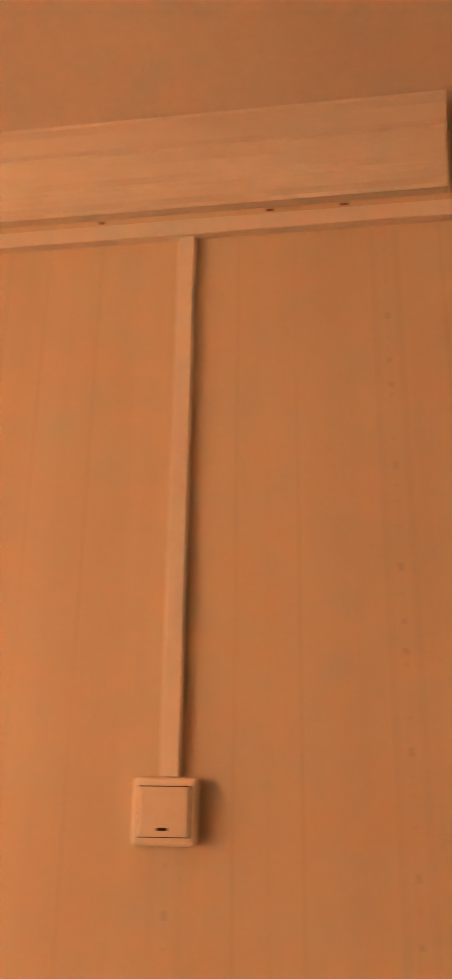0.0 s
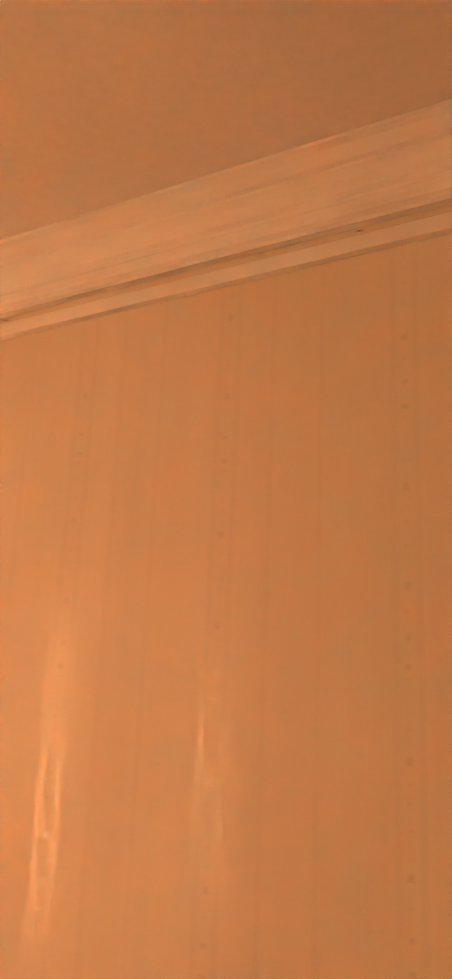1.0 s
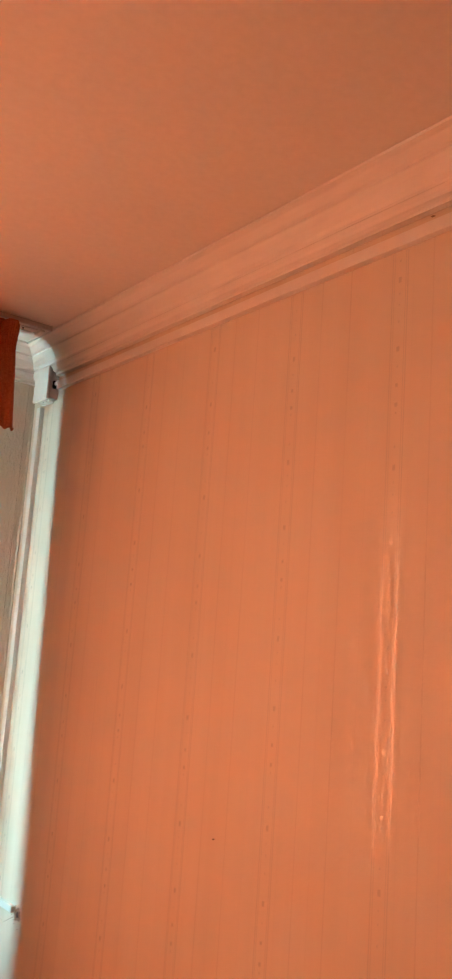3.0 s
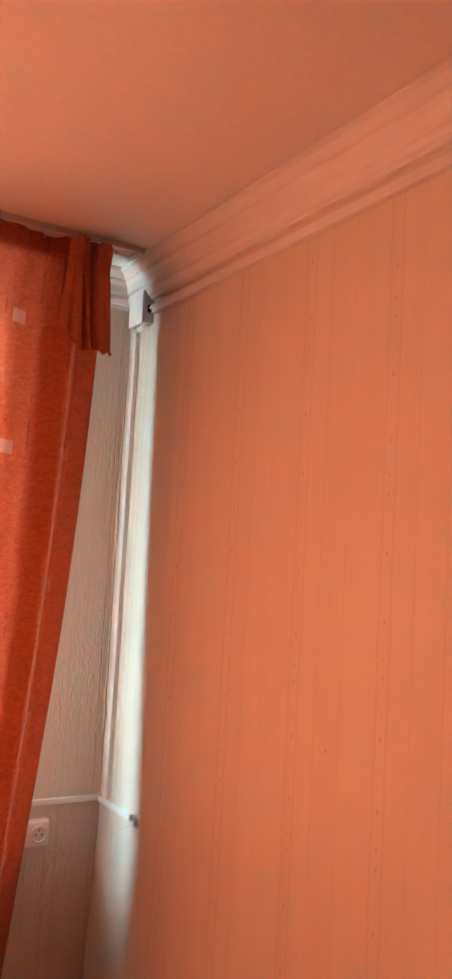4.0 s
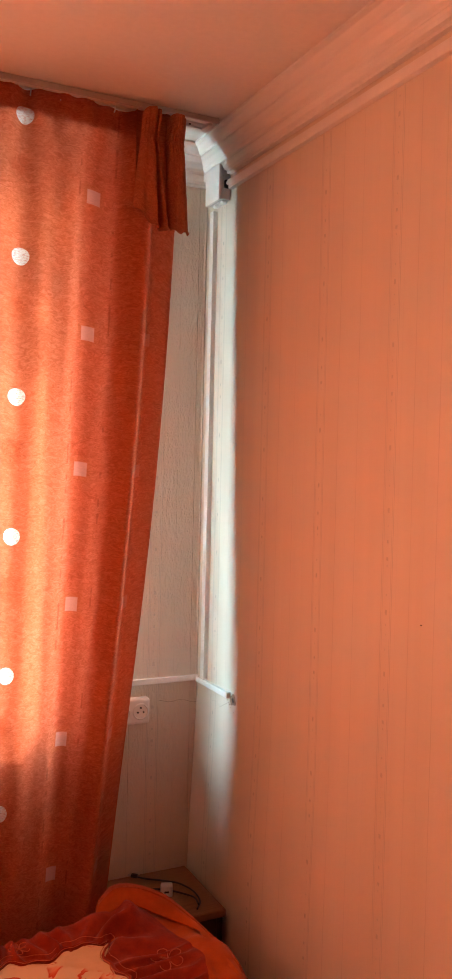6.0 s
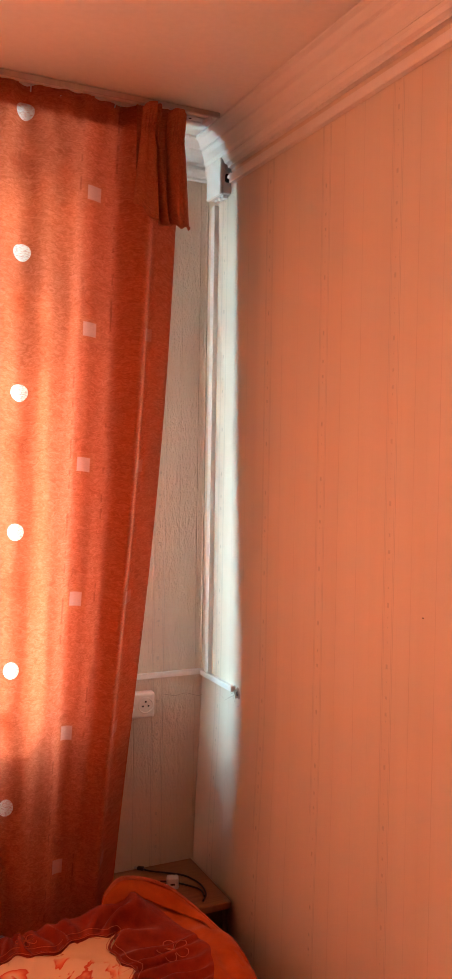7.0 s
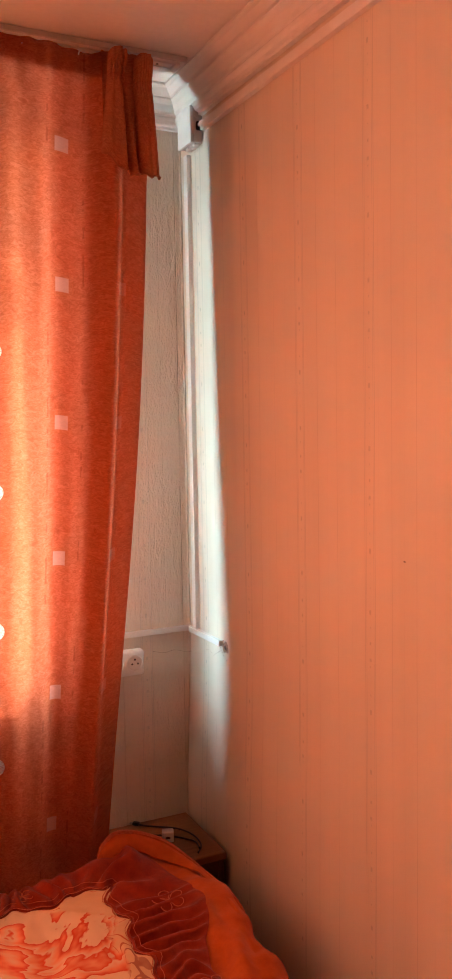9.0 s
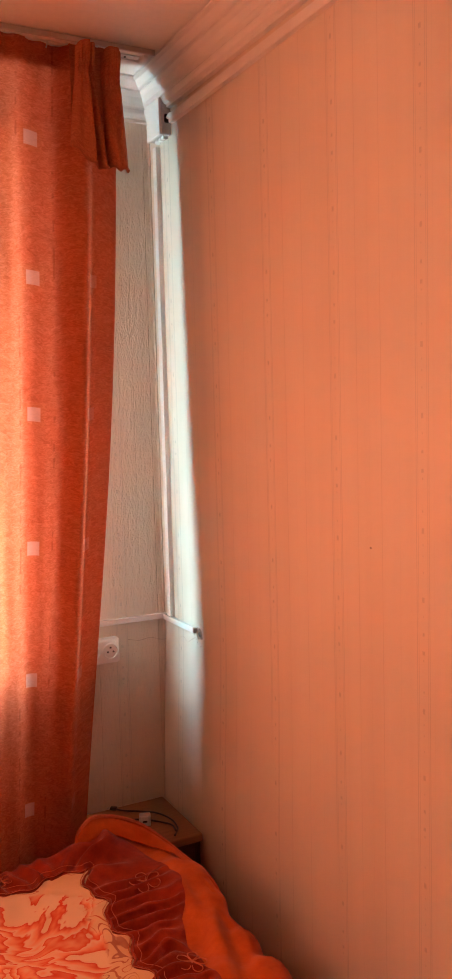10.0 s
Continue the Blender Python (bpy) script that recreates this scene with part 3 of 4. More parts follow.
for cx in (-0.186, -0.240):
    rim = lathe([(0.0235, 0.0), (0.0235, 0.003), (0.0205, 0.004), (0.019, 0.0005), (0.002, 0.0004)], (0, 0, 0), 30)
    o = part("outlet", rim, switch_plastic, so, smooth=False)
    o.matrix_world = Matrix.Translation((cx, -0.0300, 0.9065)) @ Matrix.Rotation(radians(90), 4, "X")
    for hx, hz in ((-0.0085, -0.002), (0.0085, -0.002), (0.0, 0.0105)):
        h = part("contact_hole", lathe([(0.0027, 0.0), (0.0027, 0.0014), (0.001, 0.0015)], (0, 0, 0), 12), shade_and_dark_marks, o)
        h.matrix_world = Matrix.Translation((cx + hx, -0.0303, 0.9065 + hz)) @ Matrix.Rotation(radians(90), 4, "X")

# broken plaster where the short duct ends
hole = thing("plaster_hole", (0, -0.236, 0.97), "small ragged hole in the plaster with crumbs", "hole")
rng = random.Random(5)
bm = bmesh.new()
ring = []
for k in range(18):
    a = k * math.tau / 18
    r = 0.011 * (0.75 + 0.5 * rng.random())
    ring.append(bm.verts.new((-0.0025 - 0.002 * rng.random(), -0.238 + r * math.cos(a) * 1.15, 0.972 + r * math.sin(a))))
mid = [bm.verts.new((-0.0012, -0.238 + 0.55 * (v.co.y + 0.238), 0.972 + 0.55 * (v.co.z - 0.972))) for v in ring]
outr = [bm.verts.new((0.001, -0.238 + 1.5 * (v.co.y + 0.238), 0.972 + 1.5 * (v.co.z - 0.972))) for v in ring]
for k in range(18):
    j = (k + 1) % 18
    bm.faces.new((ring[k], ring[j], mid[j], mid[k]))
    bm.faces.new((outr[k], outr[j], ring[j], ring[k]))
adopt(part("broken_rim", bm, plaster), hole)
bm = bmesh.new()
bm.faces.new([bm.verts.new((-0.0014, -0.238 + 0.0085 * math.cos(k * math.tau / 14), 0.972 + 0.008 * math.sin(k * math.tau / 14))) for k in range(14)])
adopt(part("hollow", bm, shade_and_dark_marks), hole)
bm = bmesh.new()
for k in range(9):
    a = rng.random() * math.tau
    r = 0.012 + 0.022 * rng.random()
    p = Vector((-0.002, -0.232 + r * math.cos(a), 0.965 + r * math.sin(a) * 0.8))
    add_box(bm, p.x - 0.0005, p.x + 0.003, p.y - 0.0013, p.y + 0.0013, p.z - 0.001, p.z + 0.0012, bevel=0.0005, seg=1)
adopt(part("crumb", bm, plaster), hole)


def crack(name, pts, parent, r=0.0005):
    return adopt(part(name, add_tube(bmesh.new(), spline(pts, 6), r, 5), plaster), parent)


cracks = thing("paper_crack", (-0.001, -0.08, 0.92), "thin dark torn crack in the wallpaper under the duct", "crack")
crack("crack", [(-0.12, -0.0006, 0.925), (-0.085, -0.0006, 0.917), (-0.05, -0.0006, 0.921), (-0.015, -0.0006, 0.910), (-0.0006, -0.006, 0.913)], cracks)
crack("crack", [(-0.0006, -0.006, 0.913), (-0.0006, -0.05, 0.925), (-0.0006, -0.09, 0.932), (-0.0006, -0.125, 0.944), (-0.0006, -0.16, 0.935)], cracks)
crack("crack", [(-0.0006, -0.16, 0.935), (-0.0006, -0.185, 0.948), (-0.0006, -0.215, 0.962)], cracks, 0.0007)
tagged(part("wall_speck", box_bm(-0.0012, 0, -1.0185, -1.0130, 1.3090, 1.3110, bevel=0.0005, seg=1), shade_and_dark_marks), "tiny dark speck on the wallpaper", "speck")


# ---------------------------------------------------------------- curtain and its rail
RZ0, RZ1 = 2.4845, 2.4995
rail = thing("curtain_rail", (-1.2, -0.21, RZ0), "white plastic ceiling curtain rail with two tracks", "curtain rail")
adopt(part("fascia", box_bm(XW + 0.1, -0.085, -0.252, -0.246, RZ0 + 0.001, RZ1, bevel=0.0015), pvc_shaded), rail)
for y0, y1 in ((-0.246, -0.224), (-0.218, -0.196), (-0.190, -0.170)):
    adopt(part("track", box_bm(XW + 0.1, -0.098, y0, y1, RZ0 + 0.004, RZ1, bevel=0.0015), pvc), rail)
# dark sheet added for the shade between the tracks
adopt(part("slot_shade", box_bm(XW + 0.1, -0.1, -0.245, -0.171, RZ0 + 0.009, RZ1 - 0.0005), shade_and_dark_marks), rail)
adopt(part("end_clip", box_bm(-0.112, -0.100, -0.238, -0.196, RZ0 - 0.004, RZ0 + 0.008, bevel=0.002), pvc), rail)
adopt(part("end_cap", box_bm(-0.100, -0.086, -0.246, -0.176, RZ0 + 0.002, RZ1, bevel=0.003), adapter_white), rail)
for sx in (-0.15, -0.70):
    o = part("screw", lathe([(0.0035, 0.0), (0.0035, 0.0012), (0.001, 0.0016)], (0, 0, 0), 12), shade_and_dark_marks, rail)
    o.matrix_world = Matrix.Translation((sx, -0.207, RZ0 + 0.0042)) @ Matrix.Rotation(radians(180), 4, "X")

CU0, CU1, CZ0, CZ1 = -1.06, -0.182, 0.10, 2.4955
FAR0, FAR1 = -3.30, -1.05


def drift(u, z):
    """How far the cloth leans to the middle of the window lower down."""
    k = 0.105 * max(0.0, (u + 0.85) / 0.67) ** 1.5
    if z > 2.2:
        return -k * (2.2 - z) / 1.3
    bow = 0.105 * math.sin(math.pi * min(2.2 - z, 1.80) / 1.25)
    return k * (bow - ((2.2 - z) / 1.3) ** 1.08)


def fold(u, z):
    """The cloth's folds: flat over the window, deep beside it."""
    f = 0.007 * math.sin((u + 0.05 * math.sin(z * 1.3)) * math.tau / 0.205 + 0.6)
    f += 0.003 * math.sin(u * math.tau / 0.083 + 1.0 + 0.4 * z)
    w = math.exp(-((u + 0.350) / 0.052) ** 2)
    f += 0.017 * w                                   # the deep valley
    f -= 0.020 * math.exp(-((u + 0.278) / 0.020) ** 2)  # the ridge before the hem
    f += 0.0035 * noise.noise((u * 9, z * 2.0, 0.3)) + 0.0016 * noise.noise((u * 40, z * 12, 1.3))
    f += 0.075 * max(0.0, min(1.0, (u + 0.262) / 0.075)) ** 1.3  # the hem turns back to the wall
    top = max(0.0, min(1.0, (z - 2.36) / 0.12))
    f += top * 0.006 * math.sin(u * math.tau / 0.060)
    return f


def cloth_at(u, z):
    f = fold(u, z)
    return Vector((u + drift(u, z) + 0.4 * max(0.0, f - 0.03) * (u > -0.27), -0.224 + f, z))


def cloth_fn(a, b):
    u = CU0 + (CU1 - CU0) * a
    top = CZ1 - 0.0045 + 0.0045 * math.cos(u * math.tau / 0.105)
    return cloth_at(u, CZ0 + (top - CZ0) * b)


def cloth_uv(a, b):
    u, v = CU0 + (CU1 - CU0) * a, CZ0 + (CZ1 - CZ0) * b
    return (u + 0.0, v)


cur = thing("curtain", (-1.2, -0.224, CZ0), "thin orange curtain with woven pale dots and squares, sunlit from behind", "curtain")
adopt(part("cloth", sheet(cloth_fn, 300, 110, cloth_uv), curtain_mat, smooth=True), cur)
# unseen far half, added as a brighter source of orange fill light
far = thing("curtain", (-1.8, -0.224, CZ0), "unseen orange curtain over the far half of the window, extra translucent to brighten the room", "curtain")
adopt(part("cloth", sheet(lambda a, b: cloth_at(FAR0 + (FAR1 - FAR0) * a, CZ0 + (CZ1 - CZ0) * b), 160, 20,
                          lambda a, b: (FAR0 + (FAR1 - FAR0) * a, CZ0 + (CZ1 - CZ0) * b)), fill_curtain_mat, smooth=True), far)


def band(u0, u1, z0, z1, off, nu, nv, wave=0.0):
    """A second layer of cloth laid against the first."""
    def fn(a, b):
        u = u0 + (u1 - u0) * a
        lo = z0 + wave * math.sin(u * math.tau / 0.21)
        p = cloth_at(u, lo + (z1 - lo) * b)
        return (p.x, p.y + off, p.z)
    return sheet(fn, nu, nv, lambda a, b: (u0 + (u1 - u0) * a, z0 + (z1 - z0) * b))


adopt(part("heading_band", band(CU0, CU1 + 0.001, 2.428, 2.487, 0.004, 360, 6, 0.004), drape_mat, smooth=True), cur)
adopt(part("facing", band(-0.470, -0.2665, CZ0 + 0.002, 2.43, 0.030, 40, 100), facing_mat, smooth=True), cur)
adopt(part("side_hem", band(-0.2595, CU1 + 0.0005, CZ0 + 0.003, 2.43, 0.004, 24, 100), hem_mat, smooth=True), cur)
for k in range(12):
    u = -0.215 - 0.0705 * k
    bm = add_tube(bmesh.new(), [(u, -0.224 + fold(u, 2.47) + 0.004, 2.472), (u, -0.220, 2.482), (u, -0.222, RZ0 + 0.006)], 0.0018, 6)
    adopt(part("hook", bm, adapter_white), cur)


# sheer net added unseen on the inner track, between curtain and window, scatters daylight
def net_mat():
    M = Mat("white_net")
    n = M.noise(40, 3, (30, 4, 1), 0.6, "UV")
    tr = M.node("ShaderNodeBsdfTransparent")
    tl = M.node("ShaderNodeBsdfTranslucent")
    tl.inputs["Color"].default_value = (0.86, 0.86, 0.84, 1)
    M.set(color=(0.84, 0.84, 0.82), rough=0.8, normal=M.bump(n, 0.3, 0.001), spec=0.2)
    a, b = M.node("ShaderNodeMixShader"), M.node("ShaderNodeMixShader")
    a.inputs[0].default_value = 0.45
    b.inputs[0].default_value = 0.56
    M.link(M.bsdf.outputs[0], a.inputs[1])
    M.link(tl.outputs[0], a.inputs[2])
    M.link(a.outputs[0], b.inputs[1])
    M.link(tr.outputs[0], b.inputs[2])
    M.link(b.outputs[0], M.out.inputs[0])
    return M.m


net = thing("unseen_net", (-1.2, -0.138, 0.930), "unseen sheer white net added behind the orange curtain to scatter daylight", "net curtain")
adopt(part("cloth", sheet(lambda a, b: (-3.2 + 2.64 * a - 0.06 * a * (1 - b), -0.138 + 0.012 * math.sin(a * 220) + 0.006 * math.sin(a * 61 + 2 * b), 0.930 + 1.550 * b), 480, 12,
                          lambda a, b: (a * 1.9, b * 2.4)), net_mat(), smooth=True), net)


# the short drape: two gathered tails hanging over the curtain's edge
def tail(x_top, x_waist, x_foot, z_top, z_foot, folds, rise):
    """One tail: a rounded gather, a pinched waist, then folds that open towards a curling foot.
    folds: (place across, width, depth) of the creases; rise: how much higher the hem hangs at the inner side."""
    def fn(a, b):
        w = min(1.0, b / 0.24)
        w = w * w * (3 - 2 * w)
        f = max(0.0, (b - 0.24) / 0.76)
        x0 = x_top[0] + (x_waist[0] - x_top[0]) * w + (x_foot[0] - x_waist[0]) * f ** 0.85
        x1 = x_top[1] + (x_waist[1] - x_top[1]) * w + (x_foot[1] - x_waist[1]) * f ** 0.85
        x = x0 + (x1 - x0) * a
        y = -0.262 - (0.024 + 0.010 * f - 0.007 * math.exp(-((b - 0.24) / 0.07) ** 2)) * math.sin(math.pi * a) ** 0.55
        for at, wide, deep in folds:
            y += deep * (0.35 + 0.65 * f) * math.exp(-((a - at) / wide) ** 2)
        y += 0.0022 * math.sin(a * 46 + 1.0) * math.exp(-((b - 0.2) / 0.12) ** 2) + 0.0016 * noise.noise((a * 5, b * 9, x_top[0] * 40))
        top = z_top - 0.010 * (2 * a - 1) ** 4
        foot = z_foot + rise * max(0.0, 0.62 - a) ** 1.2 - 0.006 * math.sin(math.pi * a) + 0.004 * math.sin(a * 13)
        z = top + (foot - top) * b
        curl = max(0.0, (b - 0.94) / 0.06)
        y -= 0.007 * curl * curl
        return Vector((x, y, z))
    return fn


drape = thing("curtain_drape", (-0.25, -0.26, 2.19), "short dark orange gathered drape with two tails at the curtain edge", "drape")
for args in (((-0.298, -0.250), (-0.301, -0.256), (-0.322, -0.226), 2.482, 2.186, ((0.70, 0.07, 0.030), (0.30, 0.10, 0.008), (0.88, 0.05, -0.006)), 0.075),
             ((-0.232, -0.184), (-0.236, -0.188), (-0.228, -0.174), 2.476, 2.184, ((0.55, 0.14, 0.010), (0.86, 0.06, 0.010)), 0.0)):
    fn = tail(*args)
    adopt(part("tail", sheet(fn, 72, 60, lambda a, b: (a * 0.14 + 3, b * 0.3)), drape_mat, smooth=True), drape)
    adopt(part("lining", sheet(lambda a, b, fn=fn: fn(a, b * 0.985) + Vector((0, 0.004, 0.001)), 72, 60, lambda a, b: (a * 0.14 + 4, b * 0.3)), drape_mat, smooth=True), drape)
    rim = [fn(k / 40, 0.992) + Vector((0, -0.0012, 0.001)) for k in range(41)]
    adopt(part("hem_roll", add_tube(bmesh.new(), rim, 0.0018, 6), drape_mat, smooth=True), drape)
    gather = [fn(k / 40, 0.225) + Vector((0, -0.0008, 0)) for k in range(41)]
    adopt(part("gather_stitch", add_tube(bmesh.new(), gather, 0.0011, 5), drape_mat, smooth=True), drape)
adopt(part("back_fold", sheet(lambda a, b: Vector((-0.31 + 0.125 * a, -0.246 + 0.005 * math.sin(a * 17), 2.482 - 0.24 * b)), 30, 20, lambda a, b: (a * 0.12 + 5, b * 0.3)), drape_mat, smooth=True), drape)


# ---------------------------------------------------------------- corner cabinet, cable, adapter
cab = thing("bedside_cabinet", (-0.23, -0.15, 0), "low brown laminate cabinet in the corner behind the bed", "cabinet")
CT = 0.436
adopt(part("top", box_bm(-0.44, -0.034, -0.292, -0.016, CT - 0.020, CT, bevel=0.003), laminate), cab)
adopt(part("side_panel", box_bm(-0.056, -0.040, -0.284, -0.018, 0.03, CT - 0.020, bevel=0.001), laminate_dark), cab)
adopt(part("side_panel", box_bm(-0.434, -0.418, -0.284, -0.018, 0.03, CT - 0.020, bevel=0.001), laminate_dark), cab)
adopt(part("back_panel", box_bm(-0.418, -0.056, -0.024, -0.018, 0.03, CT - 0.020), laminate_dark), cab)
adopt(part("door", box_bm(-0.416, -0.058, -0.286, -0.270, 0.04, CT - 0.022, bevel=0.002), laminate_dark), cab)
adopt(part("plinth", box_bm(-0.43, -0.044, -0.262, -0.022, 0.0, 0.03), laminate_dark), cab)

usb = thing("charging_cable", (-0.15, -0.1, CT), "black charging cable with a small plug, lying looped", "cable")
adopt(part("cord", add_tube(bmesh.new(), spline([(-0.190, -0.042, CT + 0.006), (-0.170, -0.058, CT + 0.004), (-0.135, -0.082, CT + 0.0035), (-0.100, -0.112, CT + 0.0035), (-0.082, -0.150, CT + 0.0035),
    (-0.076, -0.190, CT + 0.0035), (-0.084, -0.235, CT + 0.004), (-0.110, -0.275, CT + 0.008)], 10), 0.0026, 8), black_rubber, smooth=True), usb)
adopt(part("cord", add_tube(bmesh.new(), spline([(-0.215, -0.125, CT + 0.0035), (-0.175, -0.120, CT + 0.0035), (-0.140, -0.140, CT + 0.0035), (-0.108, -0.175, CT + 0.0035), (-0.092, -0.215, CT + 0.0075), (-0.100, -0.262, CT + 0.012)], 10), 0.0026, 8), black_rubber, smooth=True), usb)
pl = part("plug", box_bm(-0.009, 0.010, -0.006, 0.006, -0.0045, 0.0045, bevel=0.002), black_rubber, usb)
pl.matrix_world = Matrix.Translation((-0.197, -0.034, CT + 0.0075)) @ Matrix.Rotation(radians(-40), 4, "Z")
tip = part("tip", box_bm(-0.018, -0.0085, -0.0045, 0.0045, -0.0015, 0.0015, bevel=0.0005), steel, usb)
tip.matrix_world = pl.matrix_world.copy()
ad = thing("power_adapter", (-0.148, -0.165, CT), "small white cube-shaped power adapter", "adapter")
o = part("body", box_bm(-0.016, 0.016, -0.014, 0.014, 0.0, 0.030, bevel=0.004, seg=3), adapter_white, ad)
o.matrix_world = Matrix.Translation((-0.150, -0.160, CT)) @ Matrix.Rotation(radians(-20), 4, "Z")
o = part("port", box_bm(-0.006, 0.006, -0.0146, -0.0138, 0.012, 0.017), shade_and_dark_marks, ad)
o.matrix_world = Matrix.Translation((-0.150, -0.160, CT)) @ Matrix.Rotation(radians(-20), 4, "Z")


# ---------------------------------------------------------------- bed and blanket
BX0, BX1, BY0, BY1 = -1.75, -0.20, -2.30, -0.36
bed = thing("bed", ((BX0 + BX1) / 2, (BY0 + BY1) / 2, 0), "low wooden bed under a plush blanket", "bed")
adopt(part("base", box_bm(BX0 + 0.02, BX1 - 0.02, BY0 + 0.02, BY1 - 0.02, 0.10, 0.26, bevel=0.006), bed_wood), bed)
adopt(part("mattress", box_bm(BX0, BX1, BY0, BY1, 0.26, 0.435, bevel=0.03, seg=4), mattress_cloth), bed)
for px in (BX0 + 0.08, BX1 - 0.08):
    for py in (BY0 + 0.08, BY1 - 0.08):
        adopt(part("leg", box_bm(px - 0.03, px + 0.03, py - 0.03, py + 0.03, 0, 0.10, bevel=0.004), bed_wood), bed)

EDGE_X, EDGE_Y = -0.205, -0.345       # where the blanket rolls over the bed's side and head
ROLL = 0.045


def puff(x, y):
    """Height of the blanket over the floor on top of the bed."""
    z = 0.478 + 0.010 * noise.noise((x * 4.5, y * 4.5, 0.2)) + 0.008 * noise.noise((x * 13, y * 13, 3.2)) + 0.003 * noise.noise((x * 31, y * 22, 5.2))
    z += 0.046 * math.exp(-((x + 0.335) / 0.085) ** 2 - ((y + 0.36) / 0.075) ** 2)
    z += 0.020 * math.exp(-((x + 0.46) / 0.10) ** 2 - ((y + 0.37) / 0.09) ** 2)
    z += 0.014 * math.exp(-((x + 0.245) / 0.05) ** 2 - ((y + 0.60) / 0.10) ** 2)
    z += 0.018 * math.exp(-((x + 0.20) / 0.045) ** 2 - ((y + 0.52) / 0.13) ** 2)
    z += 0.010 * math.exp(-((x + 0.55) / 0.25) ** 2 - ((y + 0.45) / 0.2) ** 2)
    for ax, ay, bx, by, hh, ww in ((-0.175, -0.62, -0.290, -0.92, 0.022, 0.024), (-0.235, -0.50, -0.255, -0.80, 0.010, 0.020), (-0.20, -0.80, -0.215, -1.10, 0.014, 0.02)):
        k = max(0.0, min(1.0, ((x - ax) * (bx - ax) + (y - ay) * (by - ay)) / ((bx - ax) ** 2 + (by - ay) ** 2)))
        dd = math.hypot(x - ax - k * (bx - ax), y - ay - k * (by - ay))
        z += hh * math.exp(-(dd / ww) ** 2) * (0.4 + 0.6 * math.sin(math.pi * (0.15 + 0.7 * k)))
    z -= 0.016 * max(0.0, min(1.0, (-0.66 - y) / 0.2)) * max(0.0, min(1.0, (x + 0.36) / 0.14))
    return z


def over(s, y):
    """The blanket at s across the bed (past the edge it hangs down) and y along it."""
    wav = 0.016 * math.sin(y * 21 + 0.5) + 0.010 * math.sin(y * 47 + 2.0)
    if s <= EDGE_X:
        x, z, drop = s, puff(s, y), 0.0
    else:
        d = s - EDGE_X
        a = min(d / ROLL, math.pi / 2)
        x = EDGE_X + ROLL * math.sin(a)
        z = puff(EDGE_X, y) - ROLL * (1 - math.cos(a))
        drop = max(0.0, d - ROLL * math.pi / 2)
        z -= drop
        x += (wav * 0.9 + 0.004) * min(1.0, d / 0.16)
    if y > EDGE_Y:
        d = y - EDGE_Y
        a = min(d / 0.03, math.pi / 2)
        yy = EDGE_Y + 0.03 * math.sin(a)
        z -= 0.03 * (1 - math.cos(a)) + max(0.0, d - 0.03 * math.pi / 2)
        y = yy
    return Vector((x, y, z))


def patch(s0, s1, y0, y1, ns, ny, lift=0.0, extra=None):
    def fn(a, b):
        s, y = s0 + (s1 - s0) * a, y0 + (y1 - y0) * b
        p = over(s, y)
        e = 0.004
        n = (over(s + e, y) - over(s - e, y)).cross(over(s, y + e) - over(s, y - e)).normalized()
        return p + n * (lift + (extra(s, y) if extra else 0.0))
    return sheet(fn, ns, ny)


blanket = thing("blanket", (-0.7, -1.0, 0.44), "plush orange blanket with red ruffled border and cream flower panel", "blanket")


def thick(ob, t=0.012):
    m = ob.modifiers.new("thickness", "SOLIDIFY")
    m.thickness, m.offset = t, -1
    return ob


def side_folds(s, y):
    """Soft slanting folds where the blanket hangs over the bed's side."""
    k = max(0.0, min(1.0, (s + 0.235) / 0.05))
    w = noise.noise((s * 6, y * 5, 9.1))
    return k * (0.008 * math.sin(y * 34 + s * 22 + 4 * w) + 0.004 * noise.noise((s * 26, y * 16, 2.7))) + 0.0012 * noise.noise((s * 60, y * 60, 1.1))


thick(adopt(part("cloth", patch(-1.70, -0.01, -2.2, -0.27, 260, 300, 0.0, side_folds), blanket_orange, smooth=True), blanket))

# the ruffled border runs along the head end and down the side
PX, PY = -0.425, -0.440        # the cream panel's corner
RW = 0.125


def scallop(t):
    return 0.010 * abs(math.sin(t * math.pi / 0.085))


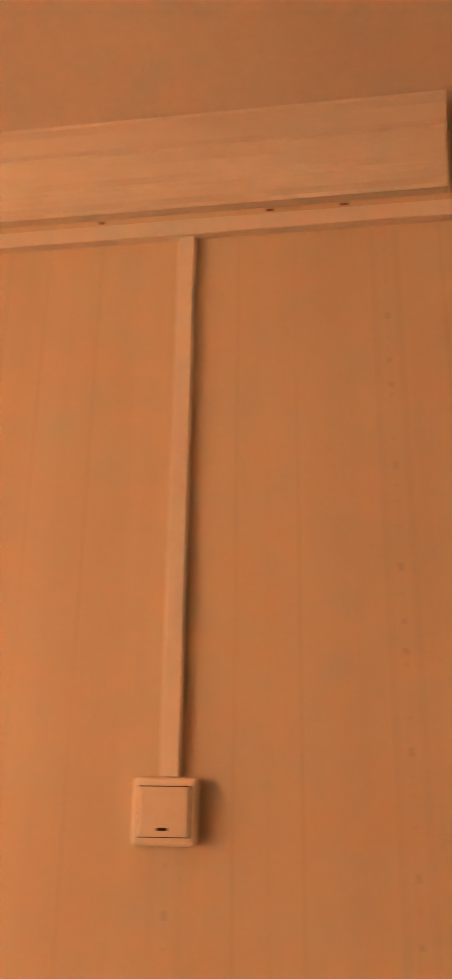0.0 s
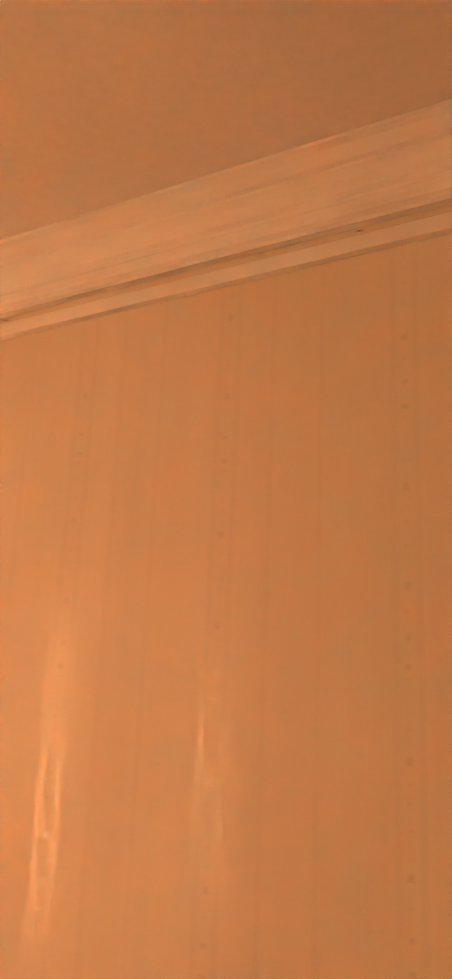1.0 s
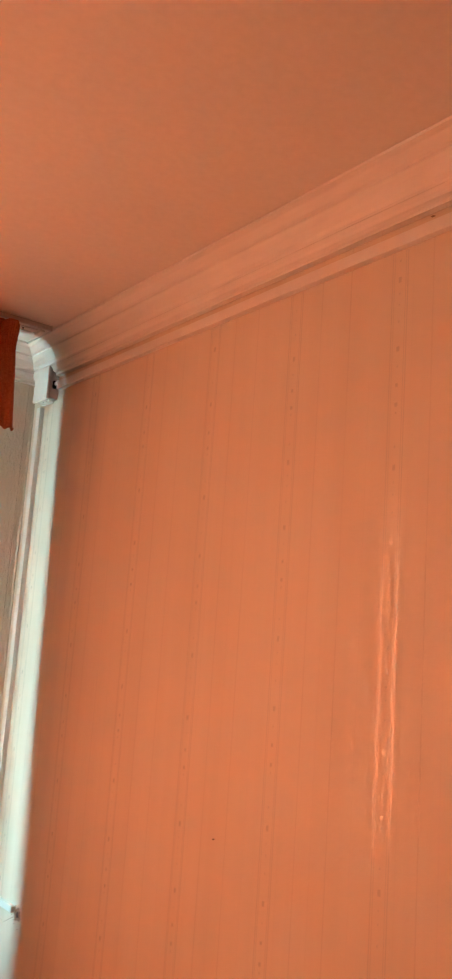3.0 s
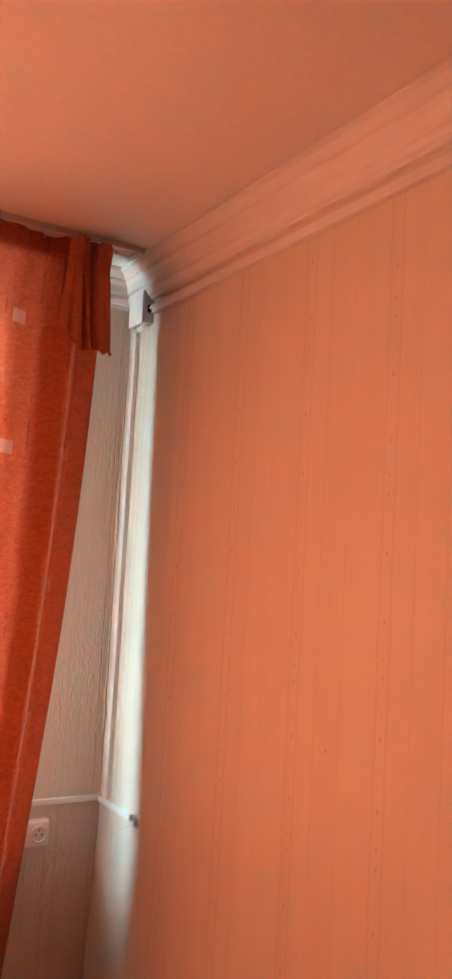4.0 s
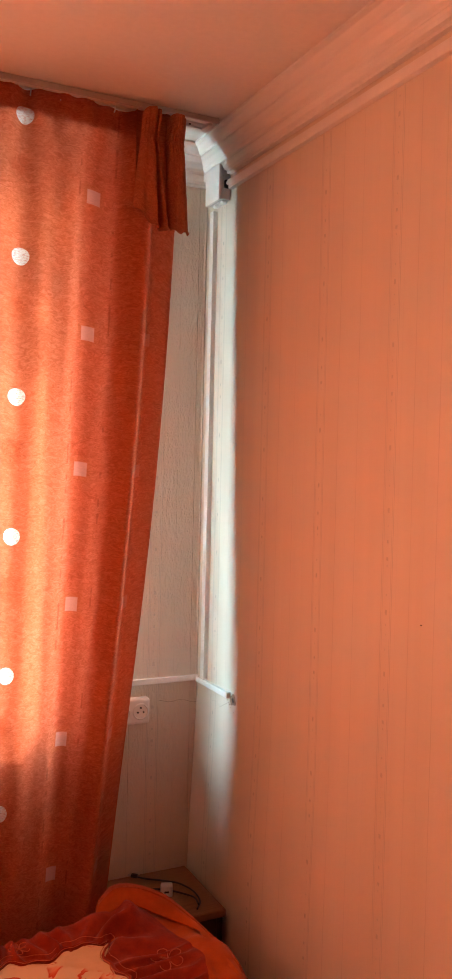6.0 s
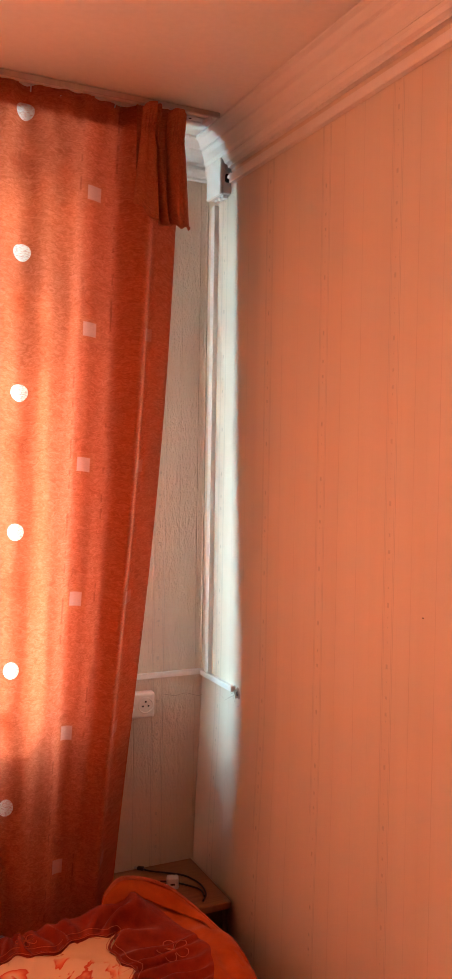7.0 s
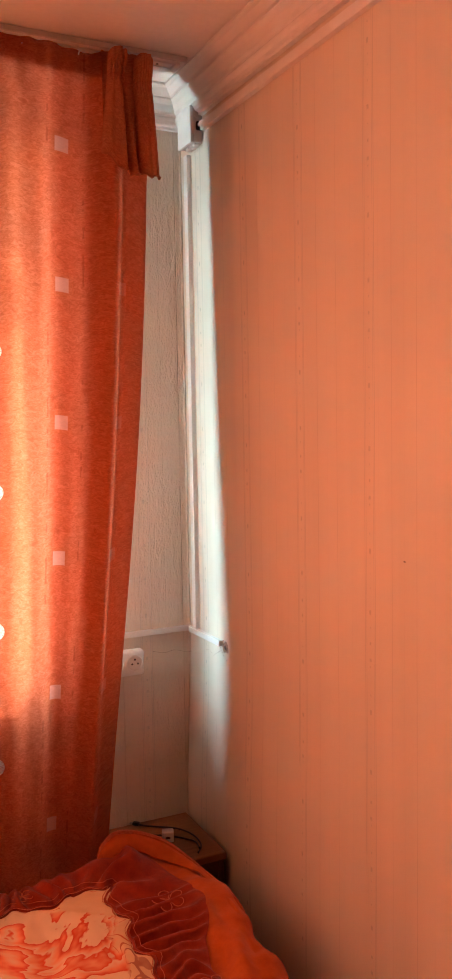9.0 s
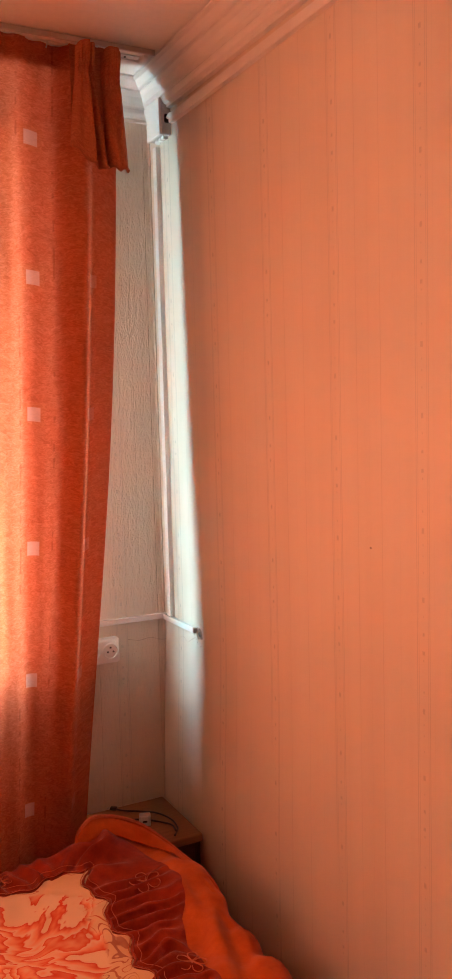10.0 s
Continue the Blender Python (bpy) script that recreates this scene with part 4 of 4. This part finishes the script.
def border_fn(a, b):
    """a along the border (head end first, then the side), b across it from the panel outwards."""
    L1, L2 = 1.10, 1.55
    t = a * (L1 + L2)
    wide = RW
    if t > L1 - 0.08:
        k = max(0.0, min(1.0, (t - L1 - 0.14) / 0.2))
        wide = RW + (0.062 - 0.070 * k * k * (3 - 2 * k)) * min(1.0, (t - L1 + 0.08) / 0.16)
    w = -0.012 + (wide + 0.012) * b
    w_out = w + scallop(t) * b * 0.6
    if t < L1:
        s, y = -1.525 + t, PY + w_out
        corner = (L1 - t)
    else:
        s, y = PX + w_out, PY - (t - L1)
        corner = (t - L1)
    if corner < 0.06:
        k = 1 - corner / 0.06
        ang = math.pi / 4 * k if t < L1 else math.pi / 2 - math.pi / 4 * k
        s = PX + w_out * math.sin(ang) - (corner * 0.0 if t < L1 else 0) - (0.0 if t >= L1 else corner)
        y = PY + w_out * math.cos(ang) - (corner if t >= L1 else 0)
    y = min(y, EDGE_Y + 0.02)
    s = min(s, -0.225 + 0.006 * math.sin(t * 33))
    p = over(s, y)
    env = math.sin(math.pi * min(1, max(0, b))) ** 0.6
    gather = math.sin(t * math.tau / 0.038 + 5.0 * noise.noise((t * 9, b * 2.2, 8.0)) + 1.5 * b) * (1 - 0.45 * b) * (0.7 + 0.9 * noise.noise((t * 14, 2.0, 4.0)))
    lift = 0.0035 + 0.011 * env + 0.0170 * gather * env + 0.003 * noise.noise((t * 20, b * 4, 0.5))
    return p + Vector((0, 0, lift))


adopt(part("ruffle", sheet(border_fn, 760, 18), blanket_red, smooth=True), blanket)


def panel_bm():
    """The cream panel with a scalloped rim."""
    def fn(a, b):
        s0, y0 = -1.55, -2.05
        s, y = s0 + (PX - s0) * a, y0 + (PY - y0) * b
        s += (0.012 * math.sin(y * math.tau / 0.15 + 0.8) + 0.006 * math.sin(y * math.tau / 0.067)) * a ** 6
        y += (0.010 * math.sin(s * math.tau / 0.13) + 0.006 * math.sin(s * math.tau / 0.058 + 1)) * b ** 6
        return over(s, y) + Vector((0, 0, 0.011 + 0.006 * noise.noise((s * 11, y * 11, 7.0)) + 0.007 * (0.35 - abs(noise.noise((s * 13 + 3 * noise.noise((s * 5, y * 5, 1.0)), y * 9, 2.0)))) - 0.007 * (max(a, b) > 0.996)))
    return sheet(fn, 220, 240)


panel = adopt(part("cream_panel", panel_bm(), blanket_cream, label="cream panel printed with red flowers", smooth=True), blanket)


def on_top(s, y, lift):
    return over(s, y) + Vector((0, 0, lift))


# stitched piping between panel and ruffle
def rim_points(out, lift, n=220):
    pts = []
    for k in range(n):
        t = k / (n - 1)
        if t < 0.5:
            s = -1.45 + (PX + out + 1.45) * t * 2
            y = PY + out
        else:
            s = PX + out
            y = PY + out - (t - 0.5) * 2 * 1.5
        s2 = s + ((0.012 * math.sin(y * math.tau / 0.15 + 0.8) + 0.006 * math.sin(y * math.tau / 0.067)) if t >= 0.5 else 0)
        y2 = y + ((0.010 * math.sin(s * math.tau / 0.13) + 0.006 * math.sin(s * math.tau / 0.058 + 1)) if t < 0.5 else 0)
        pts.append(on_top(s2, y2, lift))
    return pts


adopt(part("piping", add_tube(bmesh.new(), rim_points(0.002, 0.012), 0.0034, 8), blanket_red, smooth=True), blanket)
adopt(part("stitching", add_tube(bmesh.new(), rim_points(-0.005, 0.0165), 0.0008, 5), thread), blanket)
adopt(part("outer_stitching", add_tube(bmesh.new(), rim_points(0.015, 0.0185), 0.0007, 5), thread), blanket)

# embroidered five-petal flowers on the ruffle
for fx, fy, fr_, rot in ((-0.305, -0.545, 0.036, 0.3), (-0.335, -0.86, 0.030, 1.0), (-0.60, -0.383, 0.024, 0.7)):
    for k in range(5):
        ang = rot + k * math.tau / 5
        pts = []
        for q in range(17):
            ph = q / 16 * math.tau
            rr = fr_ * (0.5 - 0.5 * math.cos(ph))
            aa = ang + 0.52 * math.sin(ph)
            pts.append(on_top(fx + rr * math.cos(aa), fy + 1.25 * rr * math.sin(aa), 0.0175))
        adopt(part("embroidery", add_tube(bmesh.new(), pts, 0.0010, 5), thread), blanket)


# the corner of the blanket turned up, with its stitched hem
def flap_fn(a, b):
    ctrl = FLAP
    k = a * (len(ctrl) - 1)
    i = min(int(k), len(ctrl) - 1)
    p = Vector(FLAP[i])
    nx = Vector(FLAP[min(i + 1, len(ctrl) - 1)])
    p = p.lerp(nx, k - i)
    low = over(min(p.x - 0.020, -0.205), p.y - 0.034)
    q = p.lerp(low + Vector((0, 0, 0.004)), b * (0.45 + 0.55 * math.sqrt(max(0.0, 1 - a))))
    q += Vector((0, 0, 0.010 * math.sin(b * math.pi) * (1 - 0.6 * a)))
    q += Vector((0, 0, 0.002 * noise.noise((a * 9, b * 4, 5.5))))
    return q


FLAP = spline([(-0.404, -0.338, 0.527), (-0.392, -0.334, 0.552), (-0.358, -0.330, 0.573), (-0.300, -0.335, 0.564), (-0.240, -0.360, 0.540), (-0.200, -0.410, 0.512),
               (-0.180, -0.480, 0.498), (-0.172, -0.560, 0.497), (-0.168, -0.630, 0.492), (-0.174, -0.690, 0.472)], 10)
thick(adopt(part("turned_corner", sheet(flap_fn, 80, 14), blanket_orange, smooth=True), blanket), 0.005)
adopt(part("hem", add_tube(bmesh.new(), [Vector(p) + Vector((0, 0, 0.001)) for p in FLAP], 0.0045, 10), blanket_orange, smooth=True), blanket)
bm = bmesh.new()
for i, p in enumerate(FLAP):
    if i + 1 < len(FLAP):
        for f in (0.0, 0.5):
            c = Vector(p).lerp(Vector(FLAP[i + 1]), f)
            add_tube(bm, [c + Vector((0.002, -0.007, 0.001)), c + Vector((0.0, -0.003, 0.0062)), c + Vector((0.001, 0.003, 0.0058))], 0.0014, 5)
adopt(part("hem_stitches", bm, thread), blanket)


# ---------------------------------------------------------------- relief stripes of the wallpaper
DASHES = [(0.0, 0.004, 0.005), (-0.035, 0.0085, 0.014), (-0.060, 0.003, 0.004), (-0.080, 0.003, 0.004), (-0.110, 0.003, 0.005), (-0.159, 0.0085, 0.013), (-0.190, 0.003, 0.004),
          (-0.222, 0.007, 0.009), (-0.256, 0.0085, 0.010), (-0.270, 0.004, 0.005)]


def stripe_mesh(name, z0, z1, phase, at=-9.0, tall=1.0):
    """Two pairs of raised threads with small raised dashes between, flat on the plane x = 0, facing -x."""
    bm = bmesh.new()
    for o, w, d in ((-0.0170, 0.0010, 0.00005), (-0.0125, 0.0007, 0.00003), (0.0125, 0.0007, 0.00003), (0.0170, 0.0010, 0.00005)):
        rows = [[bm.verts.new(p) for p in ((0, o - w, zz), (-d * tall * tall, o, zz), (0, o + w, zz))] for zz in [z0 + 0.08 * i for i in range(15)] + [z1]]
        for a, b in zip(rows, rows[1:]):
            bm.faces.new((a[0], a[1], b[1], b[0]))
            bm.faces.new((a[1], a[2], b[2], b[1]))
    z = phase + 0.328 * 4
    while z > z0:
        for o, w, h in DASHES:
            c = z + o
            if z0 < c - h and c + h < z1:
                w, h = 0.78 * w, 0.72 * h
                lo = [bm.verts.new((0, s * w / 2, c + t * h / 2)) for s, t in ((-1, -1), (1, -1), (1, 1), (-1, 1))]
                hi = [bm.verts.new((-0.0002 * tall, s * w * 0.44, c + t * h * 0.46)) for s, t in ((-1, -1), (1, -1), (1, 1), (-1, 1))]
                bm.faces.new(hi).material_index = 1
                for k in range(4):
                    bm.faces.new((lo[k], lo[(k + 1) % 4], hi[(k + 1) % 4], hi[k]))
        z -= 0.328
    for v in bm.verts:
        v.co.x -= bulge(at, v.co.z)
    me = bpy.data.meshes.new(name)
    bmesh.ops.recalc_face_normals(bm, faces=bm.faces)
    bm.to_mesh(me)
    bm.free()
    me.materials.append(stripe_gloss)
    me.materials.append(dash_gloss)
    return me


meshes = [stripe_mesh("relief_stripe", 0.02, 2.352, ph) for ph in (1.722, 1.680)]
for n in range(-5, 13):
    yy = STRIPE - STEP * n
    if yy > -0.05 or yy < YS + 0.05:
        continue
    me = stripe_mesh("relief_stripe", 0.02, 2.352, (1.722, 1.680)[n % 2], yy) if yy > -1.0 else meshes[n % 2]
    o = new("relief_stripe", me)
    o.location = (-0.0002, yy, 0)
    o.parent = wall_east
proud = stripe_mesh("relief_stripe", 0.02, 2.352, 1.722, tall=4.0)
for xx in (-0.139, -0.4025):
    o = new("relief_stripe", proud)
    o.matrix_world = Matrix.Translation((xx, -0.0002, 0)) @ Matrix.Rotation(radians(90), 4, "Z")
    o.parent = wall_north
